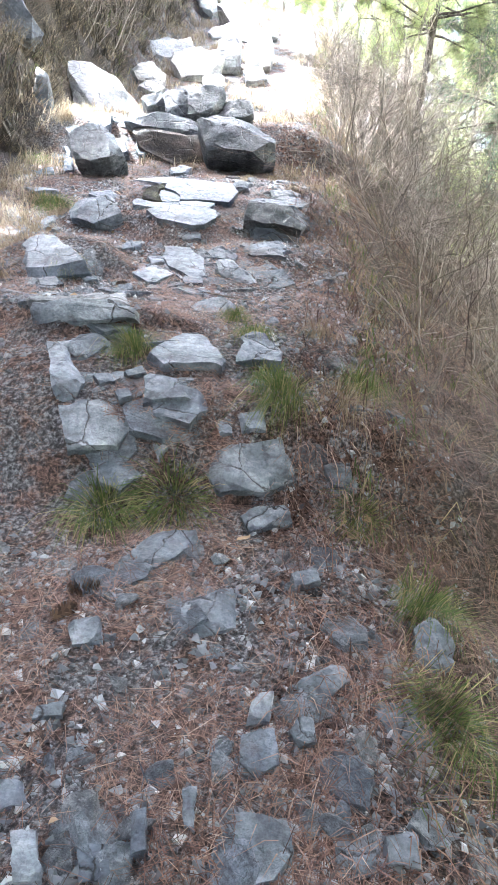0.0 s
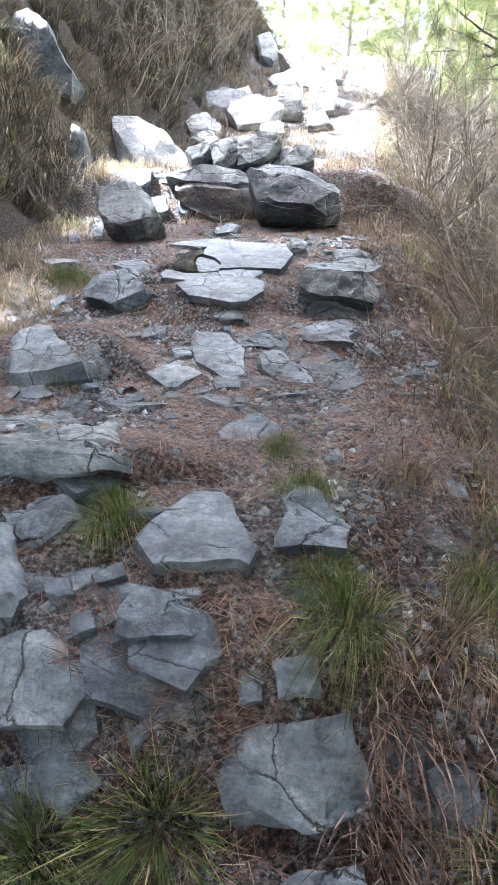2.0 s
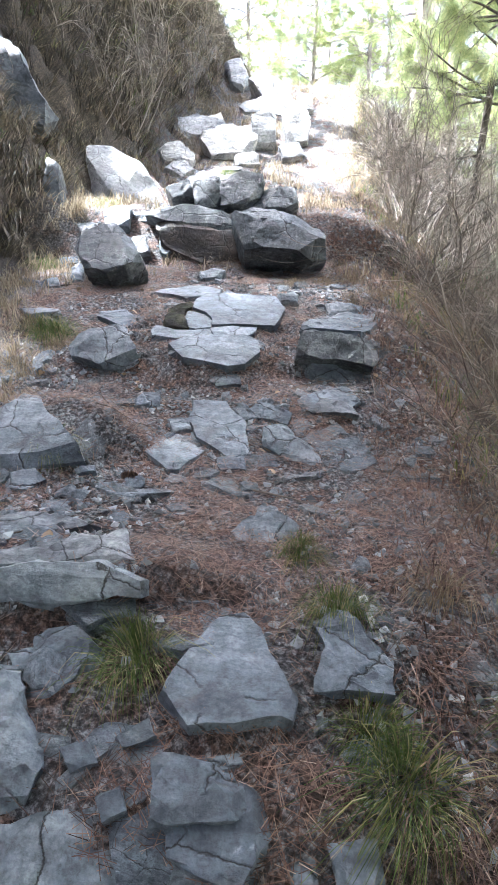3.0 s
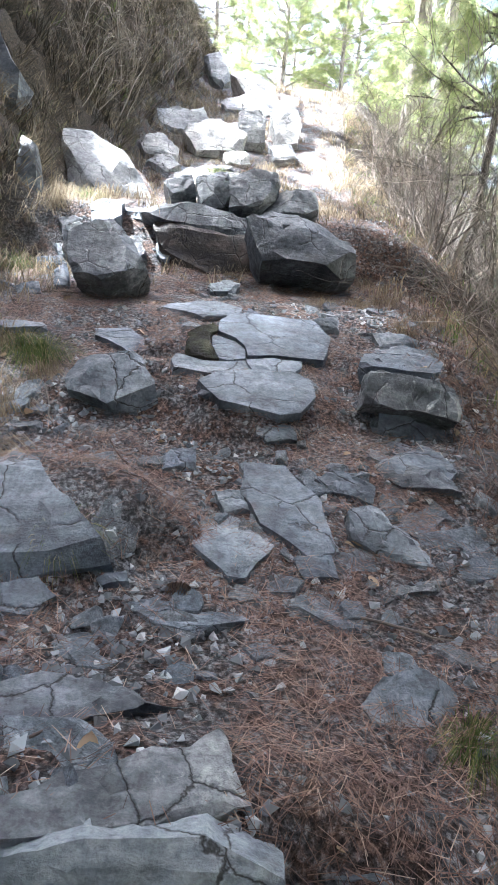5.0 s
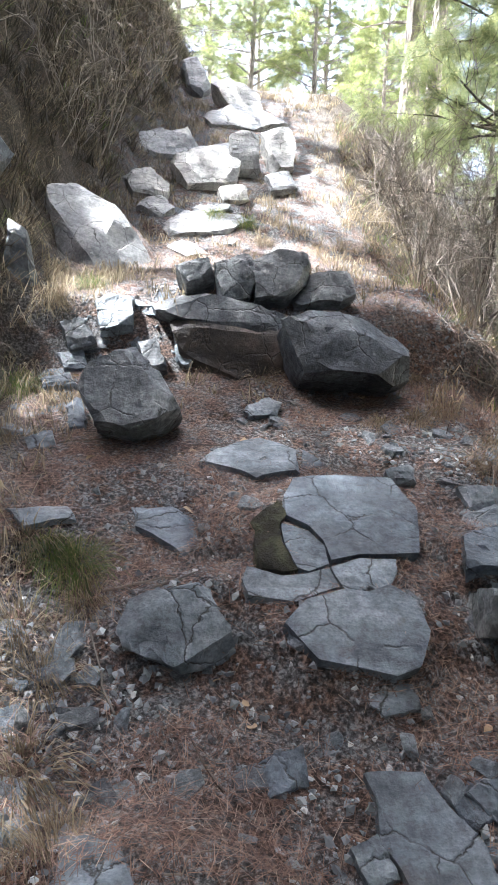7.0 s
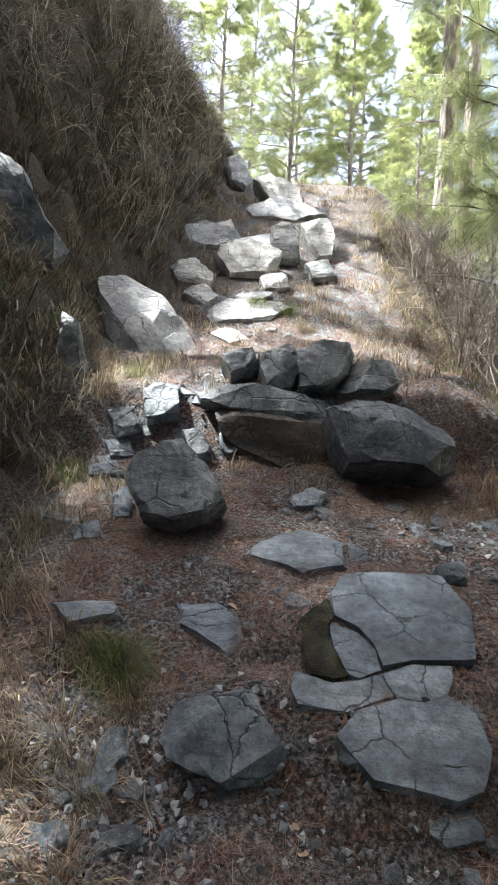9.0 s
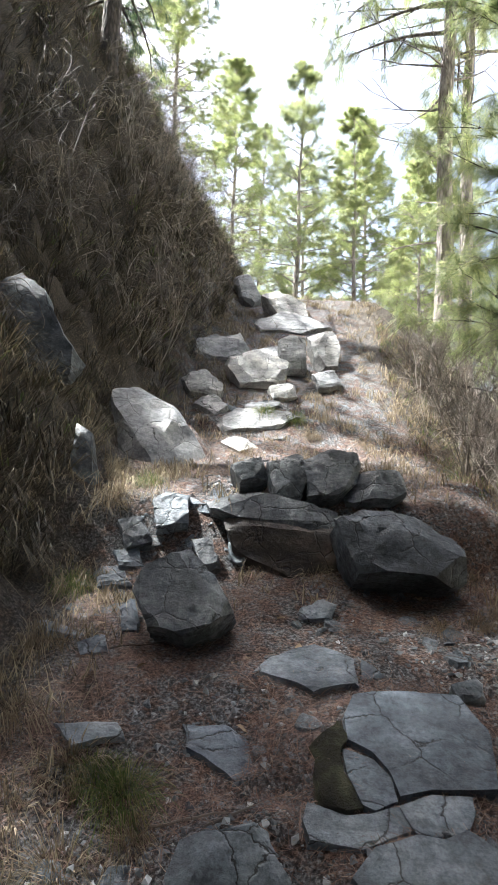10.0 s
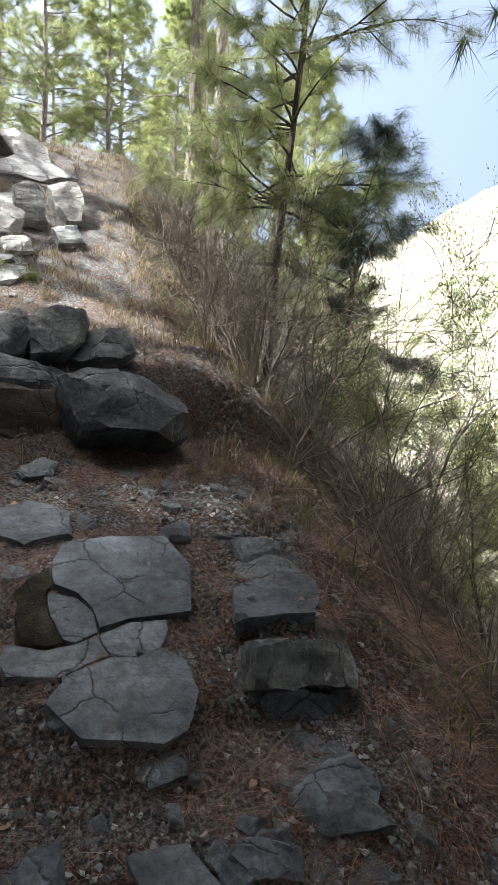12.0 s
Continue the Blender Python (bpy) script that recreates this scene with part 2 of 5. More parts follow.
def rock(name, label, mat, place, tilt, thick, bulge, outline, grain=0.012, piece=False):
    rock_list.append((name, label, mat, place, tilt, thick, bulge, outline, grain, piece))


def flat_stone(*a):
    rock("flat_stone", "flat blue-grey stone bedded in the needle-strewn path", GREY, *a, grain=0.005)


def rough_rock(*a):
    rock("rock", "rough grey broken rock sunk in the path", GREY, *a)


def ledge_rock(*a):
    rock("ledge_rock", "layered grey limestone ledge with weathered front", DARKROCK if len(rock_list) % 2 else GREY, *a)


def boulder(*a):
    rock("boulder", "large weathered grey boulder beside the path", DARKROCK, *a, grain=0.045)


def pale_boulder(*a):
    rock("pale_boulder", "limestone boulder with cracked face, sunlight put into its pale colour", SUNLIT, *a, grain=0.05)


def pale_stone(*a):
    rock("pale_stone", "weathered rock on the upper path, sunlight put into its pale colour", SUNLIT, *a, grain=0.04)


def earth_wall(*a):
    rock("earth_overhang", "undercut earth and rock wall below the boulders, coloured dark for its shade", EARTH, *a, grain=0.03)


def slab_piece(*a):
    rock("slab_piece", "", GREY, *a, grain=0.003, piece=True)


def mossy_piece(*a):
    rock("moss_patch", "dark brown-green moss on the slab", MOSS, *a, grain=0.01, piece=True)


# rocks begin
flat_stone((0.08, 0.97, 0.33), (25, 0), 0.12, 0.02, (-0.06, 0.06, 0.04, 0.05, 0.06, -0.05, -0.03, -0.06))
flat_stone((0.21, 1.31, 0.44), (28, 0), 0.10, 0.02, (-0.07, 0.00, 0.05, 0.06, 0.07, 0.02, -0.01, -0.06))
flat_stone((0.38, 1.24, 0.39), (25, 10), 0.10, 0.02, (-0.07, 0.04, -0.02, 0.06, 0.08, 0.01, 0.07, -0.02, -0.01, -0.06))
rough_rock((0.52, 1.50, 0.45), (35, 0), 0.15, 0.05, (-0.05, 0.03, 0.00, 0.08, 0.05, -0.01, 0.02, -0.08, -0.07, -0.07))
flat_stone((-0.06, 1.50, 0.50), (28, 0), 0.12, 0.02, (-0.07, 0.04, 0.07, 0.08, 0.07, -0.03, -0.02, -0.07, -0.07, -0.03))
flat_stone((0.25, 1.12, 0.36), (25, 0), 0.10, 0.02, (-0.04, 0.03, 0.03, 0.05, 0.04, -0.01, -0.01, -0.05))
rough_rock((-0.36, 1.44, 0.47), (35, 0), 0.10, 0.03, (-0.05, 0.02, 0.03, 0.04, 0.05, -0.03, -0.02, -0.04))
flat_stone((-0.20, 1.73, 0.58), (20, 0), 0.08, 0.01, (-0.10, -0.01, -0.02, 0.08, 0.08, 0.08, 0.09, 0.04, 0.03, -0.04, -0.02, -0.07, -0.08, -0.06))
flat_stone((-0.06, 1.58, 0.51), (25, 0), 0.10, 0.02, (-0.08, -0.03, -0.04, 0.01, 0.07, 0.03, 0.09, -0.02))
flat_stone((-0.40, 1.05, 0.34), (25, 0), 0.10, 0.02, (-0.04, 0.03, 0.01, 0.03, 0.03, -0.01, -0.02, -0.03))
flat_stone((-0.34, 0.94, 0.32), (25, 0), 0.10, 0.02, (-0.04, 0.04, 0.01, 0.04, 0.04, -0.04, -0.01, -0.04))
flat_stone((0.24, 0.97, 0.32), (25, 0), 0.10, 0.02, (-0.04, 0.04, 0.04, 0.05, 0.04, -0.03, -0.03, -0.04))
ledge_rock((0.03, 2.01, 0.76), (50, 0), 0.25, 0.03, (-0.11, 0.06, 0.10, 0.11, 0.15, -0.04, 0.07, -0.09, -0.09, -0.10, -0.15, -0.02))
rough_rock((0.09, 1.88, 0.63), (40, 0), 0.18, 0.03, (-0.08, -0.00, -0.04, 0.03, 0.07, 0.05, 0.08, -0.02, -0.05, -0.05))
flat_stone((-0.38, 2.00, 0.72), (40, 0), 0.18, 0.03, (-0.08, 0.05, 0.06, 0.09, 0.09, 0.01, 0.01, -0.08, -0.09, -0.02))
flat_stone((-0.27, 2.05, 0.81), (30, 0), 0.12, 0.02, (-0.07, 0.04, 0.03, 0.08, 0.06, 0.02, 0.01, -0.07))
ledge_rock((-0.46, 2.08, 0.85), (45, 0), 0.25, 0.04, (-0.15, 0.07, -0.02, 0.10, 0.10, 0.09, 0.12, 0.03, 0.06, -0.08, -0.10, -0.10))
rough_rock((-0.22, 2.13, 0.93), (35, 0), 0.20, 0.04, (-0.11, 0.01, -0.05, 0.12, 0.09, 0.05, 0.11, -0.02, 0.05, -0.11, -0.07, -0.06))
rough_rock((-0.61, 2.23, 1.00), (35, 0), 0.20, 0.05, (-0.11, 0.14, -0.04, 0.15, 0.02, 0.04, 0.07, -0.04, 0.05, -0.12, -0.01, -0.13))
rough_rock((-0.23, 2.16, 0.97), (35, 0), 0.20, 0.04, (-0.11, 0.04, -0.07, 0.06, 0.04, 0.03, 0.11, -0.05, -0.10, -0.07))
flat_stone((-0.21, 2.37, 1.09), (15, 3), 0.10, 0.01, (-0.10, 0.03, -0.06, 0.16, 0.03, 0.19, 0.08, 0.06, 0.14, -0.06, 0.13, -0.11, 0.02, -0.14, -0.07, -0.15, -0.13, -0.07))
rough_rock((0.05, 2.44, 1.10), (28, 0), 0.16, 0.03, (-0.09, 0.11, 0.00, 0.12, 0.09, -0.01, 0.08, -0.10, -0.09, -0.09, -0.06, 0.01))
flat_stone((-0.56, 2.39, 1.05), (48, 0), 0.15, 0.02, (-0.10, 0.08, -0.01, 0.11, 0.07, 0.05, 0.09, -0.08, 0.04, -0.10, -0.06, -0.01))
ledge_rock((-0.68, 2.63, 1.25), (12, 0), 0.10, 0.01, (-0.18, -0.06, -0.06, 0.01, 0.17, 0.11, 0.21, -0.01, 0.14, -0.06, -0.16, -0.10))
ledge_rock((-0.63, 2.51, 1.20), (72, 0), 0.30, 0.02, (-0.21, 0.03, 0.10, 0.06, 0.20, 0.02, 0.20, -0.02, 0.15, -0.02, -0.01, -0.05, -0.19, -0.06))
ledge_rock((-0.76, 2.84, 1.24), (14, 0), 0.12, 0.02, (-0.20, 0.01, -0.08, 0.07, 0.19, 0.03, 0.04, -0.03, -0.16, -0.09))
rough_rock((-0.15, 2.93, 1.23), (35, 0), 0.12, 0.03, (-0.10, -0.02, -0.05, 0.04, 0.03, 0.07, 0.10, 0.02, 0.07, -0.05, -0.07, -0.07))
flat_stone((-0.30, 2.64, 1.14), (25, 0), 0.08, 0.02, (-0.08, 0.02, 0.01, 0.05, 0.08, 0.00, 0.04, -0.04, -0.06, -0.03))
flat_stone((-0.41, 2.78, 1.18), (25, 0), 0.08, 0.02, (-0.05, 0.02, 0.01, 0.04, 0.05, -0.00, -0.00, -0.04))
rough_rock((-0.38, 2.25, 1.01), (40, 0), 0.10, 0.03, (-0.04, -0.01, 0.02, 0.03, 0.04, -0.01, -0.02, -0.03))
rough_rock((-0.96, 3.34, 1.44), (38, -8), 0.30, 0.05, (-0.22, 0.26, -0.07, 0.22, 0.02, 0.07, 0.16, -0.11, 0.17, -0.15, 0.07, -0.17, -0.06, -0.18, -0.12, -0.18))
flat_stone((-0.50, 3.39, 1.37), (22, 0), 0.12, 0.01, (-0.12, 0.08, -0.05, 0.15, 0.08, 0.12, 0.12, 0.02, 0.04, -0.12, -0.00, -0.13, -0.10, -0.01))
flat_stone((-0.34, 3.53, 1.44), (22, 0), 0.12, 0.01, (-0.14, 0.23, -0.00, 0.23, 0.09, 0.05, 0.12, -0.15, 0.05, -0.19, -0.08, -0.07, -0.14, 0.07))
flat_stone((-0.70, 3.44, 1.39), (22, 0), 0.10, 0.02, (-0.07, 0.08, 0.01, 0.09, 0.07, -0.02, 0.01, -0.08, -0.03, -0.04))
flat_stone((-0.80, 3.61, 1.45), (25, 0), 0.10, 0.02, (-0.07, 0.04, 0.04, 0.08, 0.07, -0.03, -0.01, -0.07))
rough_rock((-0.16, 3.67, 1.49), (40, 0), 0.12, 0.03, (-0.09, 0.03, -0.03, 0.06, 0.09, 0.01, 0.07, -0.06, -0.05, -0.03))
rough_rock((-0.06, 3.47, 1.40), (45, 0), 0.15, 0.04, (-0.12, 0.07, -0.05, 0.10, 0.09, -0.03, 0.11, -0.09, -0.01, -0.08, -0.12, -0.02))
ledge_rock((0.08, 3.72, 1.53), (30, 0), 0.14, 0.02, (-0.13, 0.02, -0.06, 0.06, 0.07, 0.06, 0.11, -0.06, 0.04, -0.06, -0.07, -0.05))
rough_rock((0.06, 3.86, 1.55), (35, 0), 0.12, 0.03, (-0.08, 0.05, 0.09, 0.03, 0.07, -0.06, -0.09, -0.03))
rough_rock((-0.36, 3.93, 1.60), (35, 0), 0.12, 0.03, (-0.07, 0.04, 0.06, 0.05, 0.07, -0.03, -0.03, -0.05, -0.07, -0.02))
rough_rock((-0.15, 3.70, 1.49), (35, 0), 0.12, 0.03, (-0.07, 0.04, 0.06, 0.04, 0.07, -0.04, -0.07, -0.03))
rough_rock((-0.77, 3.23, 1.32), (35, 0), 0.10, 0.03, (-0.04, 0.00, 0.03, 0.02, 0.04, -0.01, -0.02, -0.02))
rough_rock((-0.95, 3.16, 1.29), (35, 0), 0.10, 0.03, (-0.06, 0.03, 0.02, 0.05, 0.07, 0.01, 0.03, -0.05, -0.05, -0.04))
rough_rock((-0.33, 3.20, 1.29), (35, 0), 0.08, 0.03, (-0.05, -0.02, -0.00, 0.04, 0.04, -0.03, 0.02, -0.04))
ledge_rock((0.18, 4.41, 1.88), (16, 4), 0.10, 0.01, (-0.16, 0.04, 0.11, 0.18, 0.18, 0.07, 0.14, -0.07, 0.08, -0.14, -0.21, -0.15))
ledge_rock((0.13, 4.07, 1.76), (62, 4), 0.30, 0.02, (-0.16, 0.08, -0.08, 0.08, 0.16, 0.07, 0.19, -0.02, 0.17, -0.08, -0.06, -0.07, -0.18, -0.06))
ledge_rock((0.17, 4.05, 1.61), (65, 4), 0.20, 0.02, (-0.16, 0.07, 0.16, 0.05, 0.16, -0.08, -0.01, -0.05, -0.16, -0.00))
rough_rock((0.21, 4.67, 1.95), (35, 0), 0.10, 0.03, (-0.10, 0.07, 0.12, 0.06, 0.12, -0.02, -0.08, -0.06))
slab_piece((-0.38, 4.50, 1.93), (25, 3), 0.16, 0.012, (-0.20, 0.10, -0.16, 0.20, 0.01, 0.24, 0.21, 0.24, 0.265, 0.085, 0.22, -0.15, 0.12, -0.165, 0.025, -0.165, -0.074, -0.205, -0.084, -0.12, -0.13, -0.05, -0.20, -0.005))
slab_piece((-0.54, 4.36, 1.865), (25, 3), 0.14, 0.01, (-0.065, 0.115, 0.02, 0.08, 0.063, 0.017, 0.07, -0.058, 0.003, -0.095, -0.03, -0.078, -0.06, 0.02))
slab_piece((-0.60, 4.23, 1.805), (25, 3), 0.14, 0.01, (-0.124, 0.048, -0.02, 0.02, 0.05, 0.035, 0.13, 0.066, 0.15, -0.006, 0.078, -0.034, 0.005, -0.072, -0.128, -0.06, -0.143, -0.004))
slab_piece((-0.35, 4.27, 1.815), (26, 4), 0.14, 0.01, (-0.112, 0.017, -0.014, 0.06, 0.10, 0.069, 0.092, 0.018, 0.058, -0.037, -0.037, -0.066, -0.085, -0.061))
slab_piece((-0.40, 4.08, 1.74), (27, 3), 0.18, 0.014, (-0.234, -0.008, -0.16, 0.078, -0.042, 0.118, 0.026, 0.115, 0.10, 0.148, 0.168, 0.09, 0.175, -0.014, 0.12, -0.13, 0.05, -0.16, -0.054, -0.14, -0.15, -0.117))
mossy_piece((-0.63, 4.40, 1.895), (25, 3), 0.12, 0.02, (-0.074, -0.11, -0.075, 0.07, -0.003, 0.15, 0.042, 0.20, 0.042, 0.097, 0.016, 0.066, 0.018, -0.034, 0.06, -0.136, 0.011, -0.16, -0.058, -0.143))
rough_rock((-0.93, 4.10, 1.72), (54, 0), 0.30, 0.06, (-0.15, 0.09, 0.05, 0.13, 0.09, 0.11, 0.17, -0.08, 0.12, -0.10, 0.01, -0.12, -0.16, -0.05, -0.17, -0.00))
flat_stone((-0.68, 4.93, 2.05), (16, 0), 0.10, 0.01, (-0.20, -0.02, -0.09, 0.12, 0.06, 0.18, 0.20, 0.10, 0.19, -0.10, 0.02, -0.16))
flat_stone((-0.99, 4.54, 1.87), (25, 0), 0.08, 0.02, (-0.13, 0.14, 0.01, 0.11, 0.11, 0.06, 0.12, -0.13, 0.05, -0.10, -0.10, 0.01))
flat_stone((-0.77, 4.55, 1.87), (25, 0), 0.08, 0.02, (-0.04, 0.07, 0.03, 0.09, 0.04, -0.07, -0.01, -0.09))
flat_stone((-1.42, 4.59, 1.90), (22, 0), 0.08, 0.01, (-0.13, 0.05, 0.08, 0.06, 0.12, -0.01, -0.04, -0.06))
rough_rock((-0.41, 4.95, 2.04), (35, 0), 0.08, 0.02, (-0.04, 0.05, 0.05, -0.02, -0.06, -0.06))
boulder((-1.17, 5.08, 2.29), (58, -8), 0.40, 0.07, (-0.21, 0.05, -0.15, 0.14, 0.04, 0.20, 0.13, 0.07, 0.20, -0.08, 0.10, -0.15, -0.01, -0.18, -0.15, -0.13))
boulder((-0.16, 5.53, 2.49), (62, 5), 0.50, 0.10, (-0.33, 0.11, -0.16, 0.18, 0.13, 0.21, 0.30, 0.07, 0.32, -0.11, 0.24, -0.16, -0.04, -0.15, -0.21, -0.16, -0.28, -0.03))
boulder((-0.44, 5.97, 2.85), (60, 0), 0.35, 0.06, (-0.17, 0.10, -0.05, 0.15, 0.14, 0.15, 0.17, 0.00, -0.00, -0.14, -0.15, -0.14))
boulder((-0.21, 5.97, 2.80), (60, 0), 0.30, 0.05, (-0.18, 0.01, -0.05, 0.10, 0.15, 0.09, 0.18, -0.04, 0.09, -0.10, -0.16, -0.11))
boulder((-0.78, 5.87, 2.64), (62, 0), 0.40, 0.05, (-0.36, 0.07, -0.24, 0.12, 0.04, 0.08, 0.34, -0.01, 0.35, -0.11, 0.10, -0.12, -0.14, -0.06, -0.33, -0.00))
rough_rock((-0.94, 5.83, 2.45), (62, 0), 0.25, 0.05, (-0.08, 0.08, 0.03, 0.12, 0.08, -0.01, 0.01, -0.12, -0.06, -0.08))
rough_rock((-1.32, 5.89, 2.62), (50, 0), 0.25, 0.04, (-0.11, 0.08, -0.04, 0.12, 0.09, 0.11, 0.09, -0.08, -0.07, -0.12))
rough_rock((-1.52, 5.78, 2.37), (45, 0), 0.20, 0.04, (-0.09, 0.04, 0.04, 0.07, 0.09, -0.05, -0.04, -0.06))
rough_rock((-1.55, 5.58, 2.28), (45, 0), 0.20, 0.04, (-0.09, 0.01, 0.04, 0.05, 0.09, -0.03, -0.07, -0.05))
rough_rock((-1.41, 5.24, 2.17), (45, 0), 0.20, 0.04, (-0.05, 0.04, 0.01, 0.09, 0.05, -0.08, -0.02, -0.08))
rough_rock((-0.58, 5.38, 2.20), (45, 0), 0.15, 0.04, (-0.09, -0.01, 0.03, 0.06, 0.09, 0.03, 0.06, -0.05, -0.07, -0.06))
rough_rock((-1.52, 5.04, 2.08), (45, 0), 0.10, 0.03, (-0.07, 0.02, 0.04, 0.05, 0.07, -0.03, -0.04, -0.05))
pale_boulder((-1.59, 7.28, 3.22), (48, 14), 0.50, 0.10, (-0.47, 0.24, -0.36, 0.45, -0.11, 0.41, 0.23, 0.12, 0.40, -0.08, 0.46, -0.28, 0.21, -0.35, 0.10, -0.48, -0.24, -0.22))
boulder((-1.85, 6.14, 2.88), (76, 28), 0.30, 0.05, (-0.19, 0.17, -0.07, 0.16, 0.11, -0.04, 0.18, -0.16, 0.07, -0.20, -0.07, -0.08))
boulder((-2.48, 6.84, 3.85), (80, 30), 0.40, 0.06, (-0.47, 0.04, -0.30, 0.31, -0.09, 0.29, 0.23, 0.09, 0.43, -0.00, 0.43, -0.16, -0.08, -0.44))
boulder((-0.91, 6.09, 2.86), (62, 0), 0.30, 0.05, (-0.11, 0.05, 0.07, 0.09, 0.11, -0.04, -0.05, -0.08))
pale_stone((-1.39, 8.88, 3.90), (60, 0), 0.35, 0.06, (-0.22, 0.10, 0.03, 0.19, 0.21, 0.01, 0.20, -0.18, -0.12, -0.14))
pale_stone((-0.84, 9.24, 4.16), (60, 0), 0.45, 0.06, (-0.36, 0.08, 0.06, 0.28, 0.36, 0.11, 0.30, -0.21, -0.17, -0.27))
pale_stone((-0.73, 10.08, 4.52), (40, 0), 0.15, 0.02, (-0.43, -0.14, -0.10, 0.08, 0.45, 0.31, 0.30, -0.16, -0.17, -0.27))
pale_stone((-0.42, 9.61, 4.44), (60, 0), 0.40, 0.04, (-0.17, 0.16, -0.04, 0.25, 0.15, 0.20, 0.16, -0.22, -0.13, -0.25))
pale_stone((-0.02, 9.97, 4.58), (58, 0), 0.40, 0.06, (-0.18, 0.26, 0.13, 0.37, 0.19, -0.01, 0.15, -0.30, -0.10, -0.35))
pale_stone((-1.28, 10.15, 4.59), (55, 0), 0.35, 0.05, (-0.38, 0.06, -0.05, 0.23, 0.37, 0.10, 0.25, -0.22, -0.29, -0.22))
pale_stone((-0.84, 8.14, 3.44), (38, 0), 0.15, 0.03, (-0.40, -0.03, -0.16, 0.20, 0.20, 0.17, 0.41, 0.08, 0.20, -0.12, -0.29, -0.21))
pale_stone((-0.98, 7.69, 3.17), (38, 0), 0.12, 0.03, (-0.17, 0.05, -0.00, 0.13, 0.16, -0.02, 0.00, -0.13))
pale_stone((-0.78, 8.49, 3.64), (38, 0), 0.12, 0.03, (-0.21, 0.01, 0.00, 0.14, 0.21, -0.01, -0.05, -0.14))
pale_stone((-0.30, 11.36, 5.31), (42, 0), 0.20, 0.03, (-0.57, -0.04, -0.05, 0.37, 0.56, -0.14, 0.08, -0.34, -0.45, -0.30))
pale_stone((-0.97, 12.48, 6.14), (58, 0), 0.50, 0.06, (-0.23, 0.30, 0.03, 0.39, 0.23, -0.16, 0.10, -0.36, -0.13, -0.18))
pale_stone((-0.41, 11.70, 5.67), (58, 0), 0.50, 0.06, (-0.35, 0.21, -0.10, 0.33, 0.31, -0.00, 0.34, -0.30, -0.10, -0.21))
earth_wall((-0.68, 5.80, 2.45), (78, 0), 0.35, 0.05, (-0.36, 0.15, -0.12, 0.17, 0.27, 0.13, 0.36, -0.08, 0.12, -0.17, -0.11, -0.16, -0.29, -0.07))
boulder((-0.68, 5.98, 2.84), (66, 0), 0.30, 0.06, (-0.13, 0.10, 0.06, 0.14, 0.13, 0.01, 0.06, -0.12, -0.09, -0.14))
rough_rock((0.07, 1.24, 0.42), (35, 0), 0.14, 0.04, (0.00, 0.03, 0.03, 0.04, 0.02, -0.03, -0.03, -0.04, -0.02, 0.01))
rough_rock((0.16, 1.19, 0.40), (32, 0), 0.14, 0.04, (-0.01, 0.03, 0.02, 0.03, 0.03, -0.02, -0.01, -0.03, -0.03, 0.00))
flat_stone((0.07, 1.14, 0.39), (28, 0), 0.14, 0.02, (-0.04, 0.04, 0.03, 0.05, 0.04, -0.02, -0.01, -0.05, -0.04, -0.02))
rough_rock((-0.38, 1.22, 0.40), (30, 0), 0.14, 0.04, (-0.03, 0.01, 0.03, 0.02, 0.03, -0.01, -0.03, -0.02))
flat_stone((0.33, 0.98, 0.33), (28, 0), 0.14, 0.02, (-0.03, 0.02, 0.03, 0.03, 0.03, -0.03, -0.03, -0.03))
flat_stone((0.46, 1.00, 0.28), (28, 0), 0.14, 0.02, (-0.04, 0.03, 0.04, 0.04, 0.04, -0.03, -0.04, -0.04))
rough_rock((-0.06, 1.03, 0.35), (30, 0), 0.14, 0.04, (-0.02, 0.03, 0.01, 0.04, 0.01, -0.04, -0.01, -0.03))
rough_rock((-0.15, 0.98, 0.34), (30, 0), 0.14, 0.04, (-0.02, 0.03, 0.01, 0.04, 0.02, -0.03, -0.01, -0.04))
flat_stone((-0.22, 0.94, 0.31), (28, 0), 0.14, 0.02, (-0.04, 0.03, 0.02, 0.03, 0.04, -0.03, -0.02, -0.03))
rough_rock((-0.65, 2.39, 1.07), (35, 0), 0.18, 0.04, (-0.04, 0.01, 0.01, 0.03, 0.04, -0.01, -0.01, -0.03))
rough_rock((-0.40, 2.14, 0.94), (35, 0), 0.16, 0.04, (-0.03, 0.01, 0.01, 0.03, 0.03, -0.01, -0.01, -0.03))
rough_rock((-0.48, 2.21, 0.98), (35, 0), 0.16, 0.04, (-0.04, 0.01, 0.01, 0.03, 0.04, -0.01, -0.01, -0.03))
flat_stone((-0.20, 2.20, 0.99), (35, 0), 0.16, 0.03, (-0.04, 0.01, 0.02, 0.02, 0.03, -0.00, -0.02, -0.02))
rough_rock((-0.06, 2.10, 0.86), (35, 0), 0.12, 0.03, (-0.03, 0.02, 0.02, 0.04, 0.03, -0.03, -0.01, -0.04))
rough_rock((0.03, 2.11, 0.88), (40, 0), 0.15, 0.03, (-0.05, 0.03, 0.04, 0.04, 0.05, -0.03, -0.03, -0.04))
rough_rock((0.32, 2.01, 0.74), (35, 0), 0.15, 0.03, (-0.05, 0.03, 0.04, 0.07, 0.04, -0.06, -0.03, -0.05))
rough_rock((0.19, 1.61, 0.56), (35, 0), 0.15, 0.03, (-0.04, 0.01, 0.03, 0.03, 0.04, -0.01, -0.03, -0.03))
